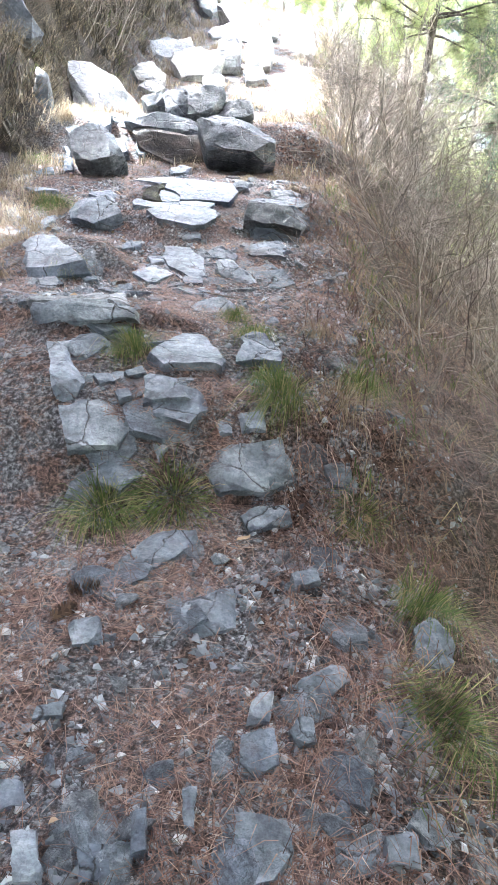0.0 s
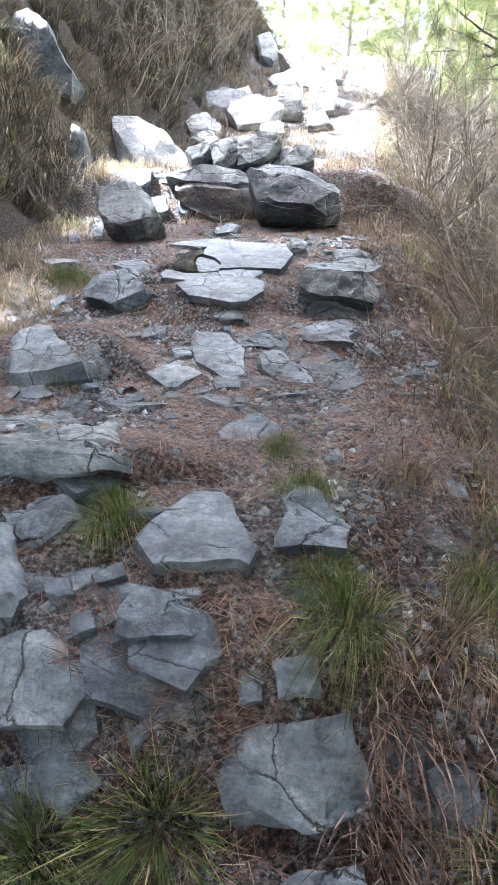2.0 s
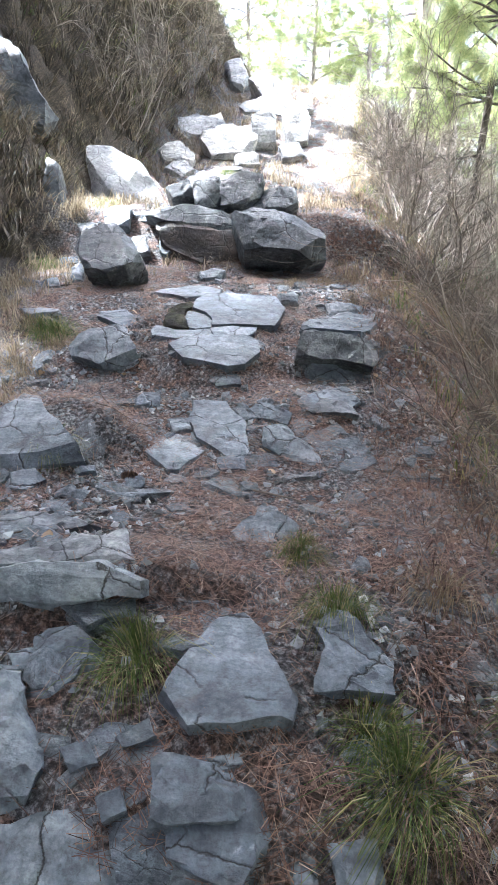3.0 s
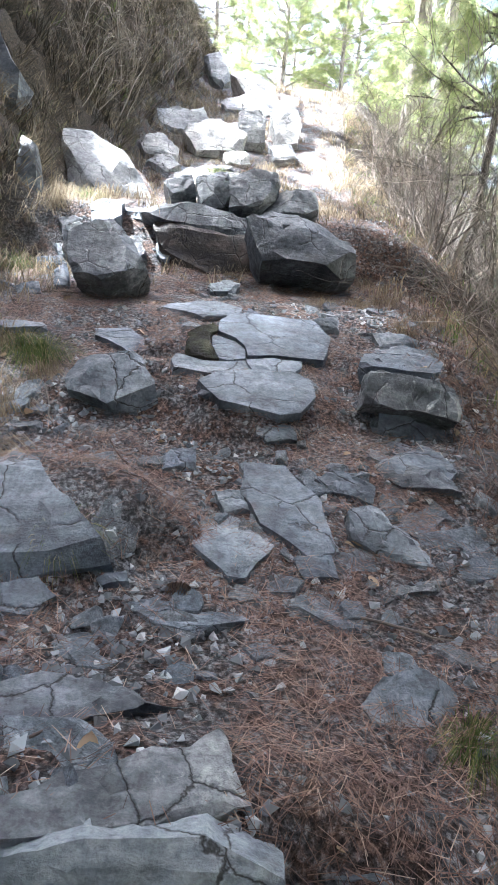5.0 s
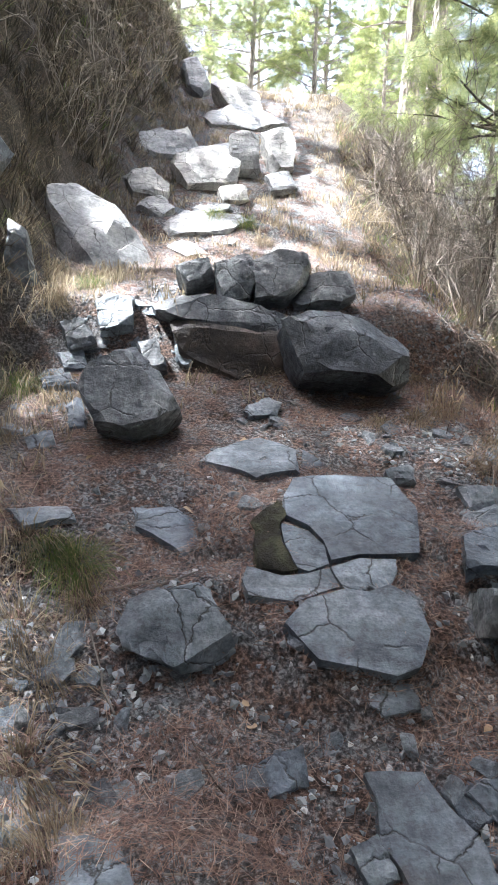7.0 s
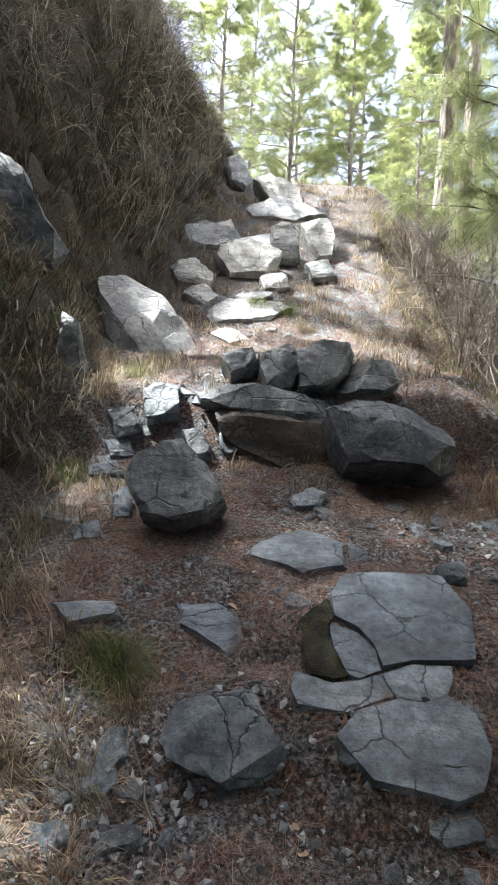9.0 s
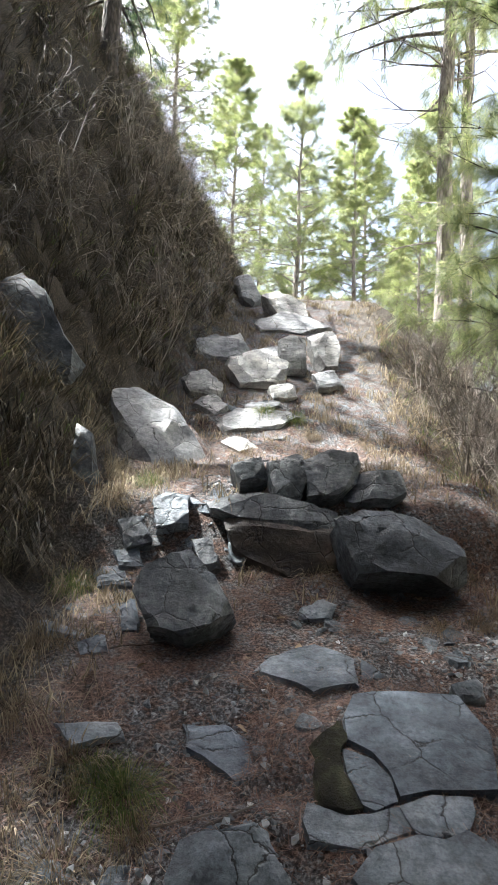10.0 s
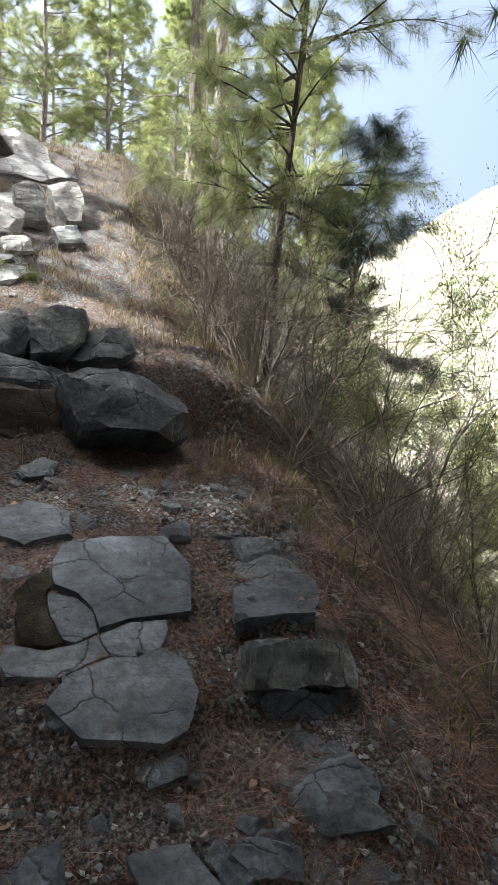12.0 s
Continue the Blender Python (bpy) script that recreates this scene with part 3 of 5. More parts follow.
flat_stone((-0.67, 3.76, 1.52), (26, 0), 0.12, 0.02, (-0.06, 0.03, 0.05, 0.06, 0.06, -0.03, -0.04, -0.06))
flat_stone((-0.34, 3.96, 1.59), (24, 0), 0.12, 0.02, (-0.03, 0.05, 0.06, 0.08, 0.06, -0.05, -0.07, -0.08))
flat_stone((-0.50, 3.56, 1.45), (24, 0), 0.12, 0.01, (-0.05, 0.03, 0.02, 0.06, 0.05, -0.03, -0.02, -0.05))
flat_stone((-0.29, 3.34, 1.35), (24, 0), 0.12, 0.01, (-0.06, 0.03, 0.05, 0.05, 0.06, -0.04, -0.03, -0.05))
rough_rock((-0.88, 3.57, 1.45), (35, 0), 0.14, 0.04, (-0.04, 0.03, 0.01, 0.05, 0.04, -0.04, -0.01, -0.05))
rough_rock((0.08, 3.78, 1.54), (30, 0), 0.14, 0.04, (-0.13, 0.03, 0.09, 0.12, 0.13, -0.01, 0.07, -0.10, -0.11, -0.06))
rough_rock((0.21, 4.50, 1.86), (30, 0), 0.14, 0.04, (-0.14, 0.18, 0.09, 0.17, 0.16, -0.05, 0.10, -0.17, -0.18, -0.13))
rough_rock((-0.09, 4.81, 2.01), (45, 0), 0.20, 0.05, (-0.06, 0.02, 0.05, 0.05, 0.06, -0.03, -0.05, -0.05))
pale_stone((-1.27, 8.35, 3.59), (45, 0), 0.30, 0.05, (-0.17, 0.04, 0.00, 0.18, 0.17, 0.01, 0.07, -0.17))
pale_stone((-0.07, 9.23, 4.06), (50, 0), 0.30, 0.05, (-0.16, 0.11, 0.09, 0.18, 0.16, -0.11, -0.11, -0.17))
pale_stone((-1.11, 10.29, 4.68), (50, 0), 0.30, 0.05, (-0.18, 0.11, 0.06, 0.24, 0.18, -0.11, -0.09, -0.24))
pale_stone((-0.57, 8.79, 3.82), (45, 0), 0.30, 0.05, (-0.15, 0.09, 0.13, 0.16, 0.15, -0.04, -0.10, -0.15))
boulder((-1.50, 5.83, 2.50), (55, 10), 0.30, 0.05, (-0.11, 0.05, 0.01, 0.10, 0.10, -0.03, -0.02, -0.10))
boulder((-1.12, 5.74, 2.40), (55, 0), 0.30, 0.05, (-0.08, 0.08, 0.02, 0.11, 0.08, -0.07, -0.01, -0.10))
# rocks end

beds = []
for name, label, mat, place, tilt, thick, bulge, outline, grain, piece in rock_list:
    m = pose(*place, *tilt, 0)
    pts = [m @ Vector((outline[i], outline[i + 1], 0)) for i in range(0, len(outline), 2)]
    nrm = m.to_3x3() @ Vector((0, 0, 1))
    lo, hi = [min(p[k] for p in pts) for k in range(3)], [max(p[k] for p in pts) for k in range(3)]
    beds.append(((lo[0] + hi[0]) / 2, (lo[1] + hi[1]) / 2, max(.04, (hi[0] - lo[0]) / 2), max(.04, (hi[1] - lo[1]) / 2), place[0], place[1], place[2], -nrm.x / nrm.z, -nrm.y / nrm.z, lo[2], hi[2], 1.0 if tilt[0] < 42 else 0.0, 0.022 if tilt[0] < 42 else 0.07, 1.0 if tilt[0] < 56 else 0.0))
BEDS = np.array(beds).T


def bedded(x, y):
    """The hillside with soil banked up round every bedded rock."""
    z = hillside(x, y)
    cx, cy, rx, ry, ox, oy, oz, gx, gy, lo, hi, flat, sink, steep = BEDS
    e = np.hypot((x - cx) / rx, (y - cy) / ry)
    above = y > cy
    out = np.maximum(0, e - np.where(above, 0.8, 0.85)) * np.minimum(rx, ry)
    w = np.clip(1 - out / np.where(above, 0.12 + 0.16 * flat, 0.09), 0, 1) * np.where(above, steep, flat)
    w = w * w * (3 - 2 * w)
    top = np.clip(oz + (x - ox) * gx + (y - oy) * gy, lo, hi) - sink
    return z + float(np.max(w * np.maximum(0, top - z)))


NX0, NX1, NY0, NY1, NSTEP = -2.6, 1.8, 0.0, 10.0, 0.04
NEAR = np.array([[bedded(NX0 + i * NSTEP, NY0 + j * NSTEP) for i in range(int((NX1 - NX0) / NSTEP) + 2)] for j in range(int((NY1 - NY0) / NSTEP) + 2)])


def ground(x, y):
    """Height of the finished ground."""
    if NX0 < x < NX1 and NY0 < y < NY1:
        u, v = (x - NX0) / NSTEP, (y - NY0) / NSTEP
        i, j = int(u), int(v)
        u, v = u - i, v - j
        q = NEAR[j:j + 2, i:i + 2]
        return float((q[0, 0] * (1 - u) + q[0, 1] * u) * (1 - v) + (q[1, 0] * (1 - u) + q[1, 1] * u) * v)
    return hillside(x, y)


def graded(lo, hi, a, b, fine, growth):
    """Coordinates that are close together from a to b and spread out beyond."""
    out = list(np.arange(a, b, fine))
    s, v = fine, a
    while v > lo:
        s *= growth
        v -= s
        out.insert(0, v)
    s, v = fine, out[-1]
    while v < hi:
        s *= growth
        v += s
        out.append(v)
    return out


def mesh(name, verts, faces, mat, smooth=False):
    me = bpy.data.meshes.new(name)
    me.from_pydata([tuple(v) for v in verts], [], faces)
    me.materials.append(mat)
    if smooth:
        me.polygons.foreach_set("use_smooth", [True] * len(me.polygons))
    me.update()
    return me


def build_ground():
    xs = graded(-320, 420, -2.4, 1.6, 0.045, 1.045)
    ys = graded(-260, 420, 0.2, 9.0, 0.05, 1.05)
    verts = [(x, y, ground(x, y)) for y in ys for x in xs]
    w = len(xs)
    faces = [(j * w + i, j * w + i + 1, (j + 1) * w + i + 1, (j + 1) * w + i) for j in range(len(ys) - 1) for i in range(w - 1)]
    tagged(new("ground", mesh("ground", verts, faces, SOIL, True)), "steep stony hillside strewn with reddish pine needles", "ground", kind="structure")


build_ground()

# ---- rocks ----


def slab_mesh(name, outline, thick, bulge, mat, seed, grain=0.012, cells=15):
    """A broken stone: a block under the outline of its main face, split along flat planes, its faces rough and stepped."""
    rnd = random.Random(seed)
    corners = [Vector((outline[i], outline[i + 1])) for i in range(0, len(outline), 2)]
    if sum(a.x * b.y - b.x * a.y for a, b in zip(corners, corners[1:] + corners[:1])) < 0:
        corners.reverse()
    size = max((a - b).length for a in corners for b in corners)
    smooth_face = grain < 0.004
    grain = min(grain, 0.035 * size)
    ring = []
    for a, b in zip(corners, corners[1:] + corners[:1]):
        k = max(1, int((b - a).length / (size * 0.16)))
        side = Vector((b.y - a.y, a.x - b.x)).normalized()
        for i in range(k):
            p = a.lerp(b, (i + (rnd.uniform(-.25, .25) if i else 0)) / k)
            ring.append(p + side * size * (rnd.uniform(-.028, .02) if i and not smooth_face else rnd.uniform(-.006, .012)))
    mid = sum(ring, Vector((0, 0))) / len(ring)
    if smooth_face:
        ring = [p + (p - mid).normalized() * 0.005 for p in ring]
    n = len(ring)
    bm = bmesh.new()
    rows = []
    for s, z in ((1.0, bulge * .55), (1.0 + rnd.uniform(0, .03), -thick * .22), (0.95, -thick * .55), (0.86, -thick)):
        rows.append([bm.verts.new((*(mid + (p - mid) * s * (1 if z > 0 else rnd.uniform(.97, 1.03))), z)) for p in ring])
    bm.faces.new(rows[0])
    bm.faces.new(list(reversed(rows[-1])))
    for a, b in zip(rows, rows[1:]):
        for i in range(n):
            bm.faces.new((a[i], b[i], b[(i + 1) % n], a[(i + 1) % n]))
    bmesh.ops.recalc_face_normals(bm, faces=bm.faces[:])
    # split faces along its edge
    for k in range(4 if smooth_face else 7 if bulge < 0.045 else 9):
        a, lie = rnd.uniform(0, 2 * math.pi), rnd.uniform(.25, .75) if bulge < 0.045 else rnd.uniform(.3, .9)
        no = Vector((math.cos(a) * lie, math.sin(a) * lie, math.sqrt(1 - lie * lie)))
        top = max(v.co.dot(no) for v in bm.verts)
        deep = rnd.uniform(.3, 1.0) * (0.003 if smooth_face else min(0.075 * size, bulge * 0.8 + 0.004))
        cut = bmesh.ops.bisect_plane(bm, geom=bm.verts[:] + bm.edges[:] + bm.faces[:], plane_co=no * (top - deep), plane_no=no, clear_outer=True)
        bmesh.ops.holes_fill(bm, edges=[e for e in cut["geom_cut"] if isinstance(e, bmesh.types.BMEdge)], sides=0)
    bmesh.ops.triangulate(bm, faces=bm.faces[:])
    step = max(size / cells, 0.011)
    for _ in range(5):
        far = [e for e in bm.edges if e.calc_length() > step * 1.5]
        if not far:
            break
        bmesh.ops.subdivide_edges(bm, edges=far, cuts=1)
        bmesh.ops.triangulate(bm, faces=[q for q in bm.faces if len(q.verts) > 3])
    bm.normal_update()
    off = Vector((rnd.uniform(-50, 50), rnd.uniform(-50, 50), rnd.uniform(-50, 50)))
    shift = []
    for v in bm.verts:
        f = off + v.co * (3.0 / max(size, 0.1))
        warp = f + noise.noise_vector(f * 1.3) * 0.45
        d = noise.fractal(f, 1.0, 2.0, 3) * size * 0.012 + noise.fractal(f * 4, 1.0, 2.0, 3) * grain * 0.4
        d += (noise.cell(Vector((warp.x * 1.25, warp.y * 1.7, warp.z * 2.5))) - 0.5) * min(grain, 0.012) * 0.45
        shift.append(v.normal * d)
    for v, d in zip(bm.verts, shift):
        v.co += d
    me = bpy.data.meshes.new(name)
    bm.to_mesh(me)
    bm.free()
    me.materials.append(mat)
    me.polygons.foreach_set("use_smooth", [True] * len(me.polygons))
    me.set_sharp_from_angle(angle=radians(24))
    return me


def build_rocks():
    cracked = tagged(new("cracked_slab"), "big smooth grey slab split by dark cracks, mossy edge", "rock")
    for k, (name, label, mat, place, tilt, thick, bulge, outline, grain, piece) in enumerate(rock_list):
        ob = new(name, slab_mesh(name, outline, thick, bulge, mat, k, grain))
        ob.matrix_world = pose(*place, *tilt, 0)
        if piece:
            ob.parent = cracked
            if label:
                ob["label"] = label
        else:
            tagged(ob, label, "rock")


build_rocks()

# ---- plants ----


def tube(verts, faces, pts, radii, sides=5):
    """Adds a tapered tube along pts."""
    base = len(verts)
    for i, p in enumerate(pts):
        d = (pts[min(i + 1, len(pts) - 1)] - pts[max(i - 1, 0)]).normalized()
        a = d.orthogonal().normalized()
        b = d.cross(a)
        for k in range(sides):
            w = 2 * math.pi * k / sides
            verts.append(p + (a * math.cos(w) + b * math.sin(w)) * radii[i])
    for i in range(len(pts) - 1):
        for k in range(sides):
            k2 = (k + 1) % sides
            o = base + i * sides
            faces.append((o + k, o + k2, o + sides + k2, o + sides + k))


def blade(verts, faces, root, way, length, width, droop, rnd):
    """A grass blade or long needle of two segments, bending down."""
    side = Vector((-way.y, way.x, 0))
    side = side.normalized() * width if side.length > 0.01 else Vector((width, 0, 0))
    m = root + way * length * 0.55
    t = root + way * length + Vector((0, 0, -droop * length))
    o = len(verts)
    verts.extend((root - side, root + side, m + side * 0.7, m - side * 0.7, t))
    faces.append((o, o + 1, o + 2, o + 3))
    faces.append((o + 3, o + 2, o + 4))


def slope_at(x, y):
    e = 0.08
    return Vector((-(ground(x + e, y) - ground(x - e, y)), -(ground(x, y + e) - ground(x, y - e)), 2 * e)).normalized()


def arched(verts, faces, root, out, length, width, fall):
    """A long blade that rises, arches over and hangs."""
    side = Vector((-out.y, out.x, 0)).normalized() * width
    rise = 1.15 - fall * 0.5
    o = len(verts)
    for k, (r, h) in enumerate(((0, 0), (.18, .38 * rise), (.45, .55 * rise), (.75, .42 * rise - .3 * fall), (1.0, .18 * rise - .75 * fall))):
        p = root + out * length * r + Vector((0, 0, length * h))
        w = (1, 1, .85, .6, .15)[k]
        verts.extend((p - side * w, p + side * w))
    for k in range(4):
        q = o + 2 * k
        faces.append((q, q + 1, q + 3, q + 2))


def tuft_mesh(name, blades, height, spread, mat, seed, width=0.003):
    rnd = random.Random(seed)
    v, f = [], []
    for _ in range(blades):
        w = rnd.uniform(0, 2 * math.pi)
        r = rnd.random() ** 0.7
        root = Vector((math.cos(w), math.sin(w), 0)) * r * spread * 0.5 + Vector((0, 0, -0.03))
        out = Vector((math.cos(w + rnd.uniform(-.5, .5)), math.sin(w + rnd.uniform(-.5, .5)), 0))
        out = (out * (0.25 + 0.9 * r) + Vector((0, -0.35, 0))) * rnd.uniform(.4, 1)
        arched(v, f, root, out, height * rnd.uniform(0.35, 1.15), width * rnd.uniform(0.6, 1.3), rnd.uniform(0.1, 1.0))
    return mesh(name, v, f, mat)


TUFTS = [tuft_mesh("grass_tuft", 560, 0.25, 0.24, GREEN_GRASS, s, 0.0014) for s in (1, 2, 3)]
DRYTUFTS = [tuft_mesh("dry_grass_tuft", 320, 0.20, 0.24, DRY_GRASS, s, 0.0015) for s in (4, 5, 6)]


def tuft(x, y, size, kind=0, lean=0):
    """A grass tuft on the ground, its blades falling downhill."""
    src = TUFTS if kind == 0 else DRYTUFTS
    ob = new("grass_tuft" if kind == 0 else "dry_grass_tuft", src[int(abs(x * 91 + y * 37)) % 3])
    n = slope_at(x, y)
    m = pose(x, y, ground(x, y), 0, 0, 0) @ n.to_track_quat("Z", "Y").to_matrix().to_4x4() @ pose(0, 0, 0, lean, 0, (x * 977 + y * 313) % 80 - 40)
    size *= 0.8
    ob.matrix_world = m @ Matrix.Diagonal((size, size, size, 1))
    tagged(ob, "green grass tuft with drooping yellowed blades" if kind == 0 else "straw-coloured dry grass tuft on the slope", "grass", "grass tufts by the path")


# tufts begin
tuft(-0.21, 1.95, 0.9)
tuft(-0.42, 1.90, 0.8)
tuft(0.13, 2.20, 0.75)
tuft(0.08, 2.30, 0.6)
tuft(-0.42, 2.42, 0.65)
tuft(0.03, 2.60, 0.6)
tuft(0.38, 1.93, 0.6)
tuft(0.52, 1.62, 0.8)
tuft(-0.9, 3.30, 0.5)
tuft(0.42, 2.35, 0.7)
tuft(-1.27, 4.42, 0.8)
tuft(-1.36, 4.47, 0.6)
tuft(-1.75, 5.6, 0.8)
tuft(-1.5, 6.3, 0.7)
tuft(-0.75, 8.3, 0.8)
tuft(-0.5, 8.2, 0.7)
tuft(0.50, 1.30, 0.8)
tuft(-0.05, 2.85, 0.45)
tuft(0.05, 5.75, 0.7, 1)
tuft(0.25, 5.75, 0.7, 1)
tuft(-0.55, 5.75, 0.7, 1)
tuft(-0.75, 5.9, 0.6, 1)
tuft(0.3, 2.7, 0.7, 1)
tuft(0.35, 2.2, 0.8, 1)
tuft(-1.30, 4.05, 0.90, 1)
tuft(-1.42, 4.20, 0.90, 1)
tuft(-1.22, 4.28, 0.70, 1)
tuft(-1.55, 4.05, 1.10, 1)
tuft(-1.62, 4.35, 1.00, 1)
tuft(-1.45, 4.50, 0.80, 1)
tuft(-1.30, 3.80, 1.00, 1)
tuft(-1.20, 3.60, 0.80, 1)
tuft(-1.70, 4.70, 1.00, 1)
tuft(-1.75, 5.10, 0.90, 1)
tuft(-1.60, 3.55, 1.10, 1)
tuft(-1.25, 3.30, 0.90, 1)
tuft(-1.65, 6.00, 0.80, 1)
tuft(-1.70, 6.35, 0.90, 1)
tuft(-1.45, 6.55, 0.70, 1)
tuft(-0.62, 6.40, 0.70, 1)
tuft(-0.35, 6.50, 0.70, 1)
tuft(0.15, 5.35, 0.70, 1)
tuft(-0.05, 5.30, 0.60, 1)
tuft(0.32, 5.45, 0.80, 1)
tuft(0.45, 5.10, 0.80, 1)
tuft(0.30, 4.95, 0.60, 1)
tuft(-0.95, 6.90, 0.60, 1)
tuft(-1.5, 3.85, 1.0, 1)
tuft(-1.35, 3.6, 0.9, 1)
tuft(-0.95, 7.6, 0.8, 1)
tuft(-1.75, 6.6, 0.9, 1)
tuft(-0.35, 8.0, 0.8, 1)
tuft(0.1, 7.9, 0.8, 1)
# tufts end


def scatter_blades(name, label, count, place, length, width, mat, seed, droop=(0.2, 0.9), up=(0.35, 1), category="grass"):
    rnd = random.Random(seed)
    v, f = [], []
    n = 0
    while n < count:
        x, y, keep = place(rnd)
        if rnd.random() > keep:
            continue
        n += 6
        s = slope_at(x, y)
        z = ground(x, y) - 0.015
        lean = Vector((rnd.uniform(-.5, .5), rnd.uniform(-.5, .5), 0)) + Vector((s.x, s.y, 0)) * 0.8
        for _ in range(6):
            root = Vector((x + rnd.gauss(0, .025), y + rnd.gauss(0, .025), z))
            way = (lean + Vector((rnd.uniform(-.45, .45), rnd.uniform(-.45, .45), rnd.uniform(*up)))).normalized()
            blade(v, f, root, way, rnd.uniform(*length), width * rnd.uniform(.6, 1.4), rnd.uniform(*droop), rnd)
    tagged(new(name, mesh(name, v, f, mat)), label, category, kind="stuff")


def patch(x, y, scale, cut):
    cx, cy, rx, ry = BEDS[:4]
    if np.min(((x - cx) / (rx + 0.05)) ** 2 + ((y - cy) / (ry + 0.05)) ** 2) < 1:
        return 0.0
    return 1.0 if noise.noise((x * scale, y * scale, 7)) > cut else 0.12


def bank_spot(rnd):
    y = rnd.uniform(1.5, 18)
    edge = float(np.interp(y, EDGE_Y, EDGE_LEFT))
    d = rnd.uniform(0.25, 5.0) if rnd.random() < 0.75 else rnd.uniform(0.2, 1.2)
    x = edge - d
    return x, y, patch(x, y, 2.2, -0.12)


def bank_foot_spot(rnd):
    y = rnd.uniform(1.5, 12)
    edge = float(np.interp(y, EDGE_Y, EDGE_LEFT))
    x = edge - rnd.uniform(-0.35, 0.8)
    return x, y, patch(x, y, 2.2, -0.1)


def brink_spot(rnd):
    y = rnd.uniform(0.6, 12)
    edge = float(np.interp(y, EDGE_Y, EDGE_RIGHT))
    x = edge + 0.1 + 1.9 * rnd.random() ** 1.8
    return x, y, patch(x, y, 2.0, -0.2)


def verge_spot(rnd):
    y = rnd.uniform(0.8, 6)
    edge = float(np.interp(y, EDGE_Y, EDGE_RIGHT))
    return edge - 0.15 + 1.6 * rnd.random() ** 1.3, y, 1.0


def upper_spot(rnd):
    x, y = rnd.uniform(-1.5, 1.2), rnd.uniform(5.4, 14)
    return x, y, patch(x, y, 2.5, 0.12)


scatter_blades("bank_grass", "dry grass and twigs on the steep bank, coloured dark for its shade", 60000, bank_spot, (0.12, 0.42), 0.0036, BANK_GRASS, 11)
scatter_blades("bank_foot_grass", "straw-coloured grass at the foot of the bank", 12000, bank_foot_spot, (0.07, 0.24), 0.0022, DRY_GRASS, 16)
scatter_blades("bank_green_grass", "sparse green grass on the bank", 4200, bank_spot, (0.10, 0.3), 0.003, GREEN_GRASS, 12)
scatter_blades("brink_grass", "matted dry grass falling over the edge of the path", 12000, brink_spot, (0.08, 0.24), 0.0018, BRINK_GRASS, 13, (0.3, 1.0), (0.05, 0.6))
scatter_blades("brink_green_grass", "grey-green grass among the dry stalks at the edge", 3500, brink_spot, (0.08, 0.22), 0.0018, GREEN_GRASS, 18, (0.5, 1.1))
scatter_blades("verge_needles", "thick reddish needles and dead grass on the verge", 42000, verge_spot, (0.06, 0.19), 0.0014, NEEDLE_LITTER, 14, (0.1, 0.5), (-0.15, 0.3))
scatter_blades("upper_grass", "pale dry grass between the upper rocks", 7000, upper_spot, (0.07, 0.22), 0.003, DRY_GRASS, 15)


def litter():
    """Fallen pine needles lying every way over the path."""
    rnd = random.Random(21)
    v, f = [], []
    n = 0
    while n < 105000:
        y = 0.5 + 7.5 * rnd.random() ** 1.25
        x = rnd.uniform(-1.7, 0.7)
        if rnd.random() > (1.0 if noise.noise((x * 2.3, y * 2.3, 1)) > -0.05 else 0.18):
            continue
        n += 1
        z = ground(x, y) + rnd.uniform(0.002, 0.016)
        s = slope_at(x, y)
        a = rnd.uniform(0, 2 * math.pi)
        d = Vector((math.cos(a), math.sin(a), 0))
        d = (d - s * d.dot(s)).normalized()
        side = s.cross(d) * rnd.uniform(0.0005, 0.001)
        h = d * rnd.uniform(0.015, 0.038)
        p = Vector((x, y, z))
        o = len(v)
        lift = s * rnd.uniform(0, 0.012)
        v.extend((p - h - side, p - h + side, p + h + side * 0.6 + lift, p + h - side * 0.6 + lift))
        f.append((o, o + 1, o + 2, o + 3))
    tagged(new("pine_needle_litter", mesh("pine_needle_litter", v, f, NEEDLE_LITTER)), "fallen reddish-brown pine needles covering the path", "pine needles", kind="stuff")


litter()


def pebble_mesh(name, seed, mat):
    rnd = random.Random(seed)
    bm = bmesh.new()
    for _ in range(11):
        p = Vector((rnd.gauss(0, 1), rnd.gauss(0, 1), rnd.gauss(0, 1))).normalized()
        bm.verts.new((p.x * 0.5, p.y * rnd.uniform(.3, .45), p.z * 0.26))
    bmesh.ops.convex_hull(bm, input=bm.verts)
    for vv in [q for q in bm.verts if not q.link_faces]:
        bm.verts.remove(vv)
    bmesh.ops.bevel(bm, geom=bm.edges[:], offset=0.025, segments=1, affect="EDGES")
    me = bpy.data.meshes.new(name)
    bm.to_mesh(me)
    bm.free()
    me.materials.append(mat)
    return me


STONES = [pebble_mesh("loose_stone", s, GREY if s % 5 else DARKROCK) for s in range(30, 42)]


def gravel_weight(x, y):
    g = noise.noise((x * 1.7, y * 1.7, 12)) * 1.1 + 0.25
    if y < 1.75:
        g += 0.5
    if 2.9 < y < 4.3:
        g += 0.35
    return g


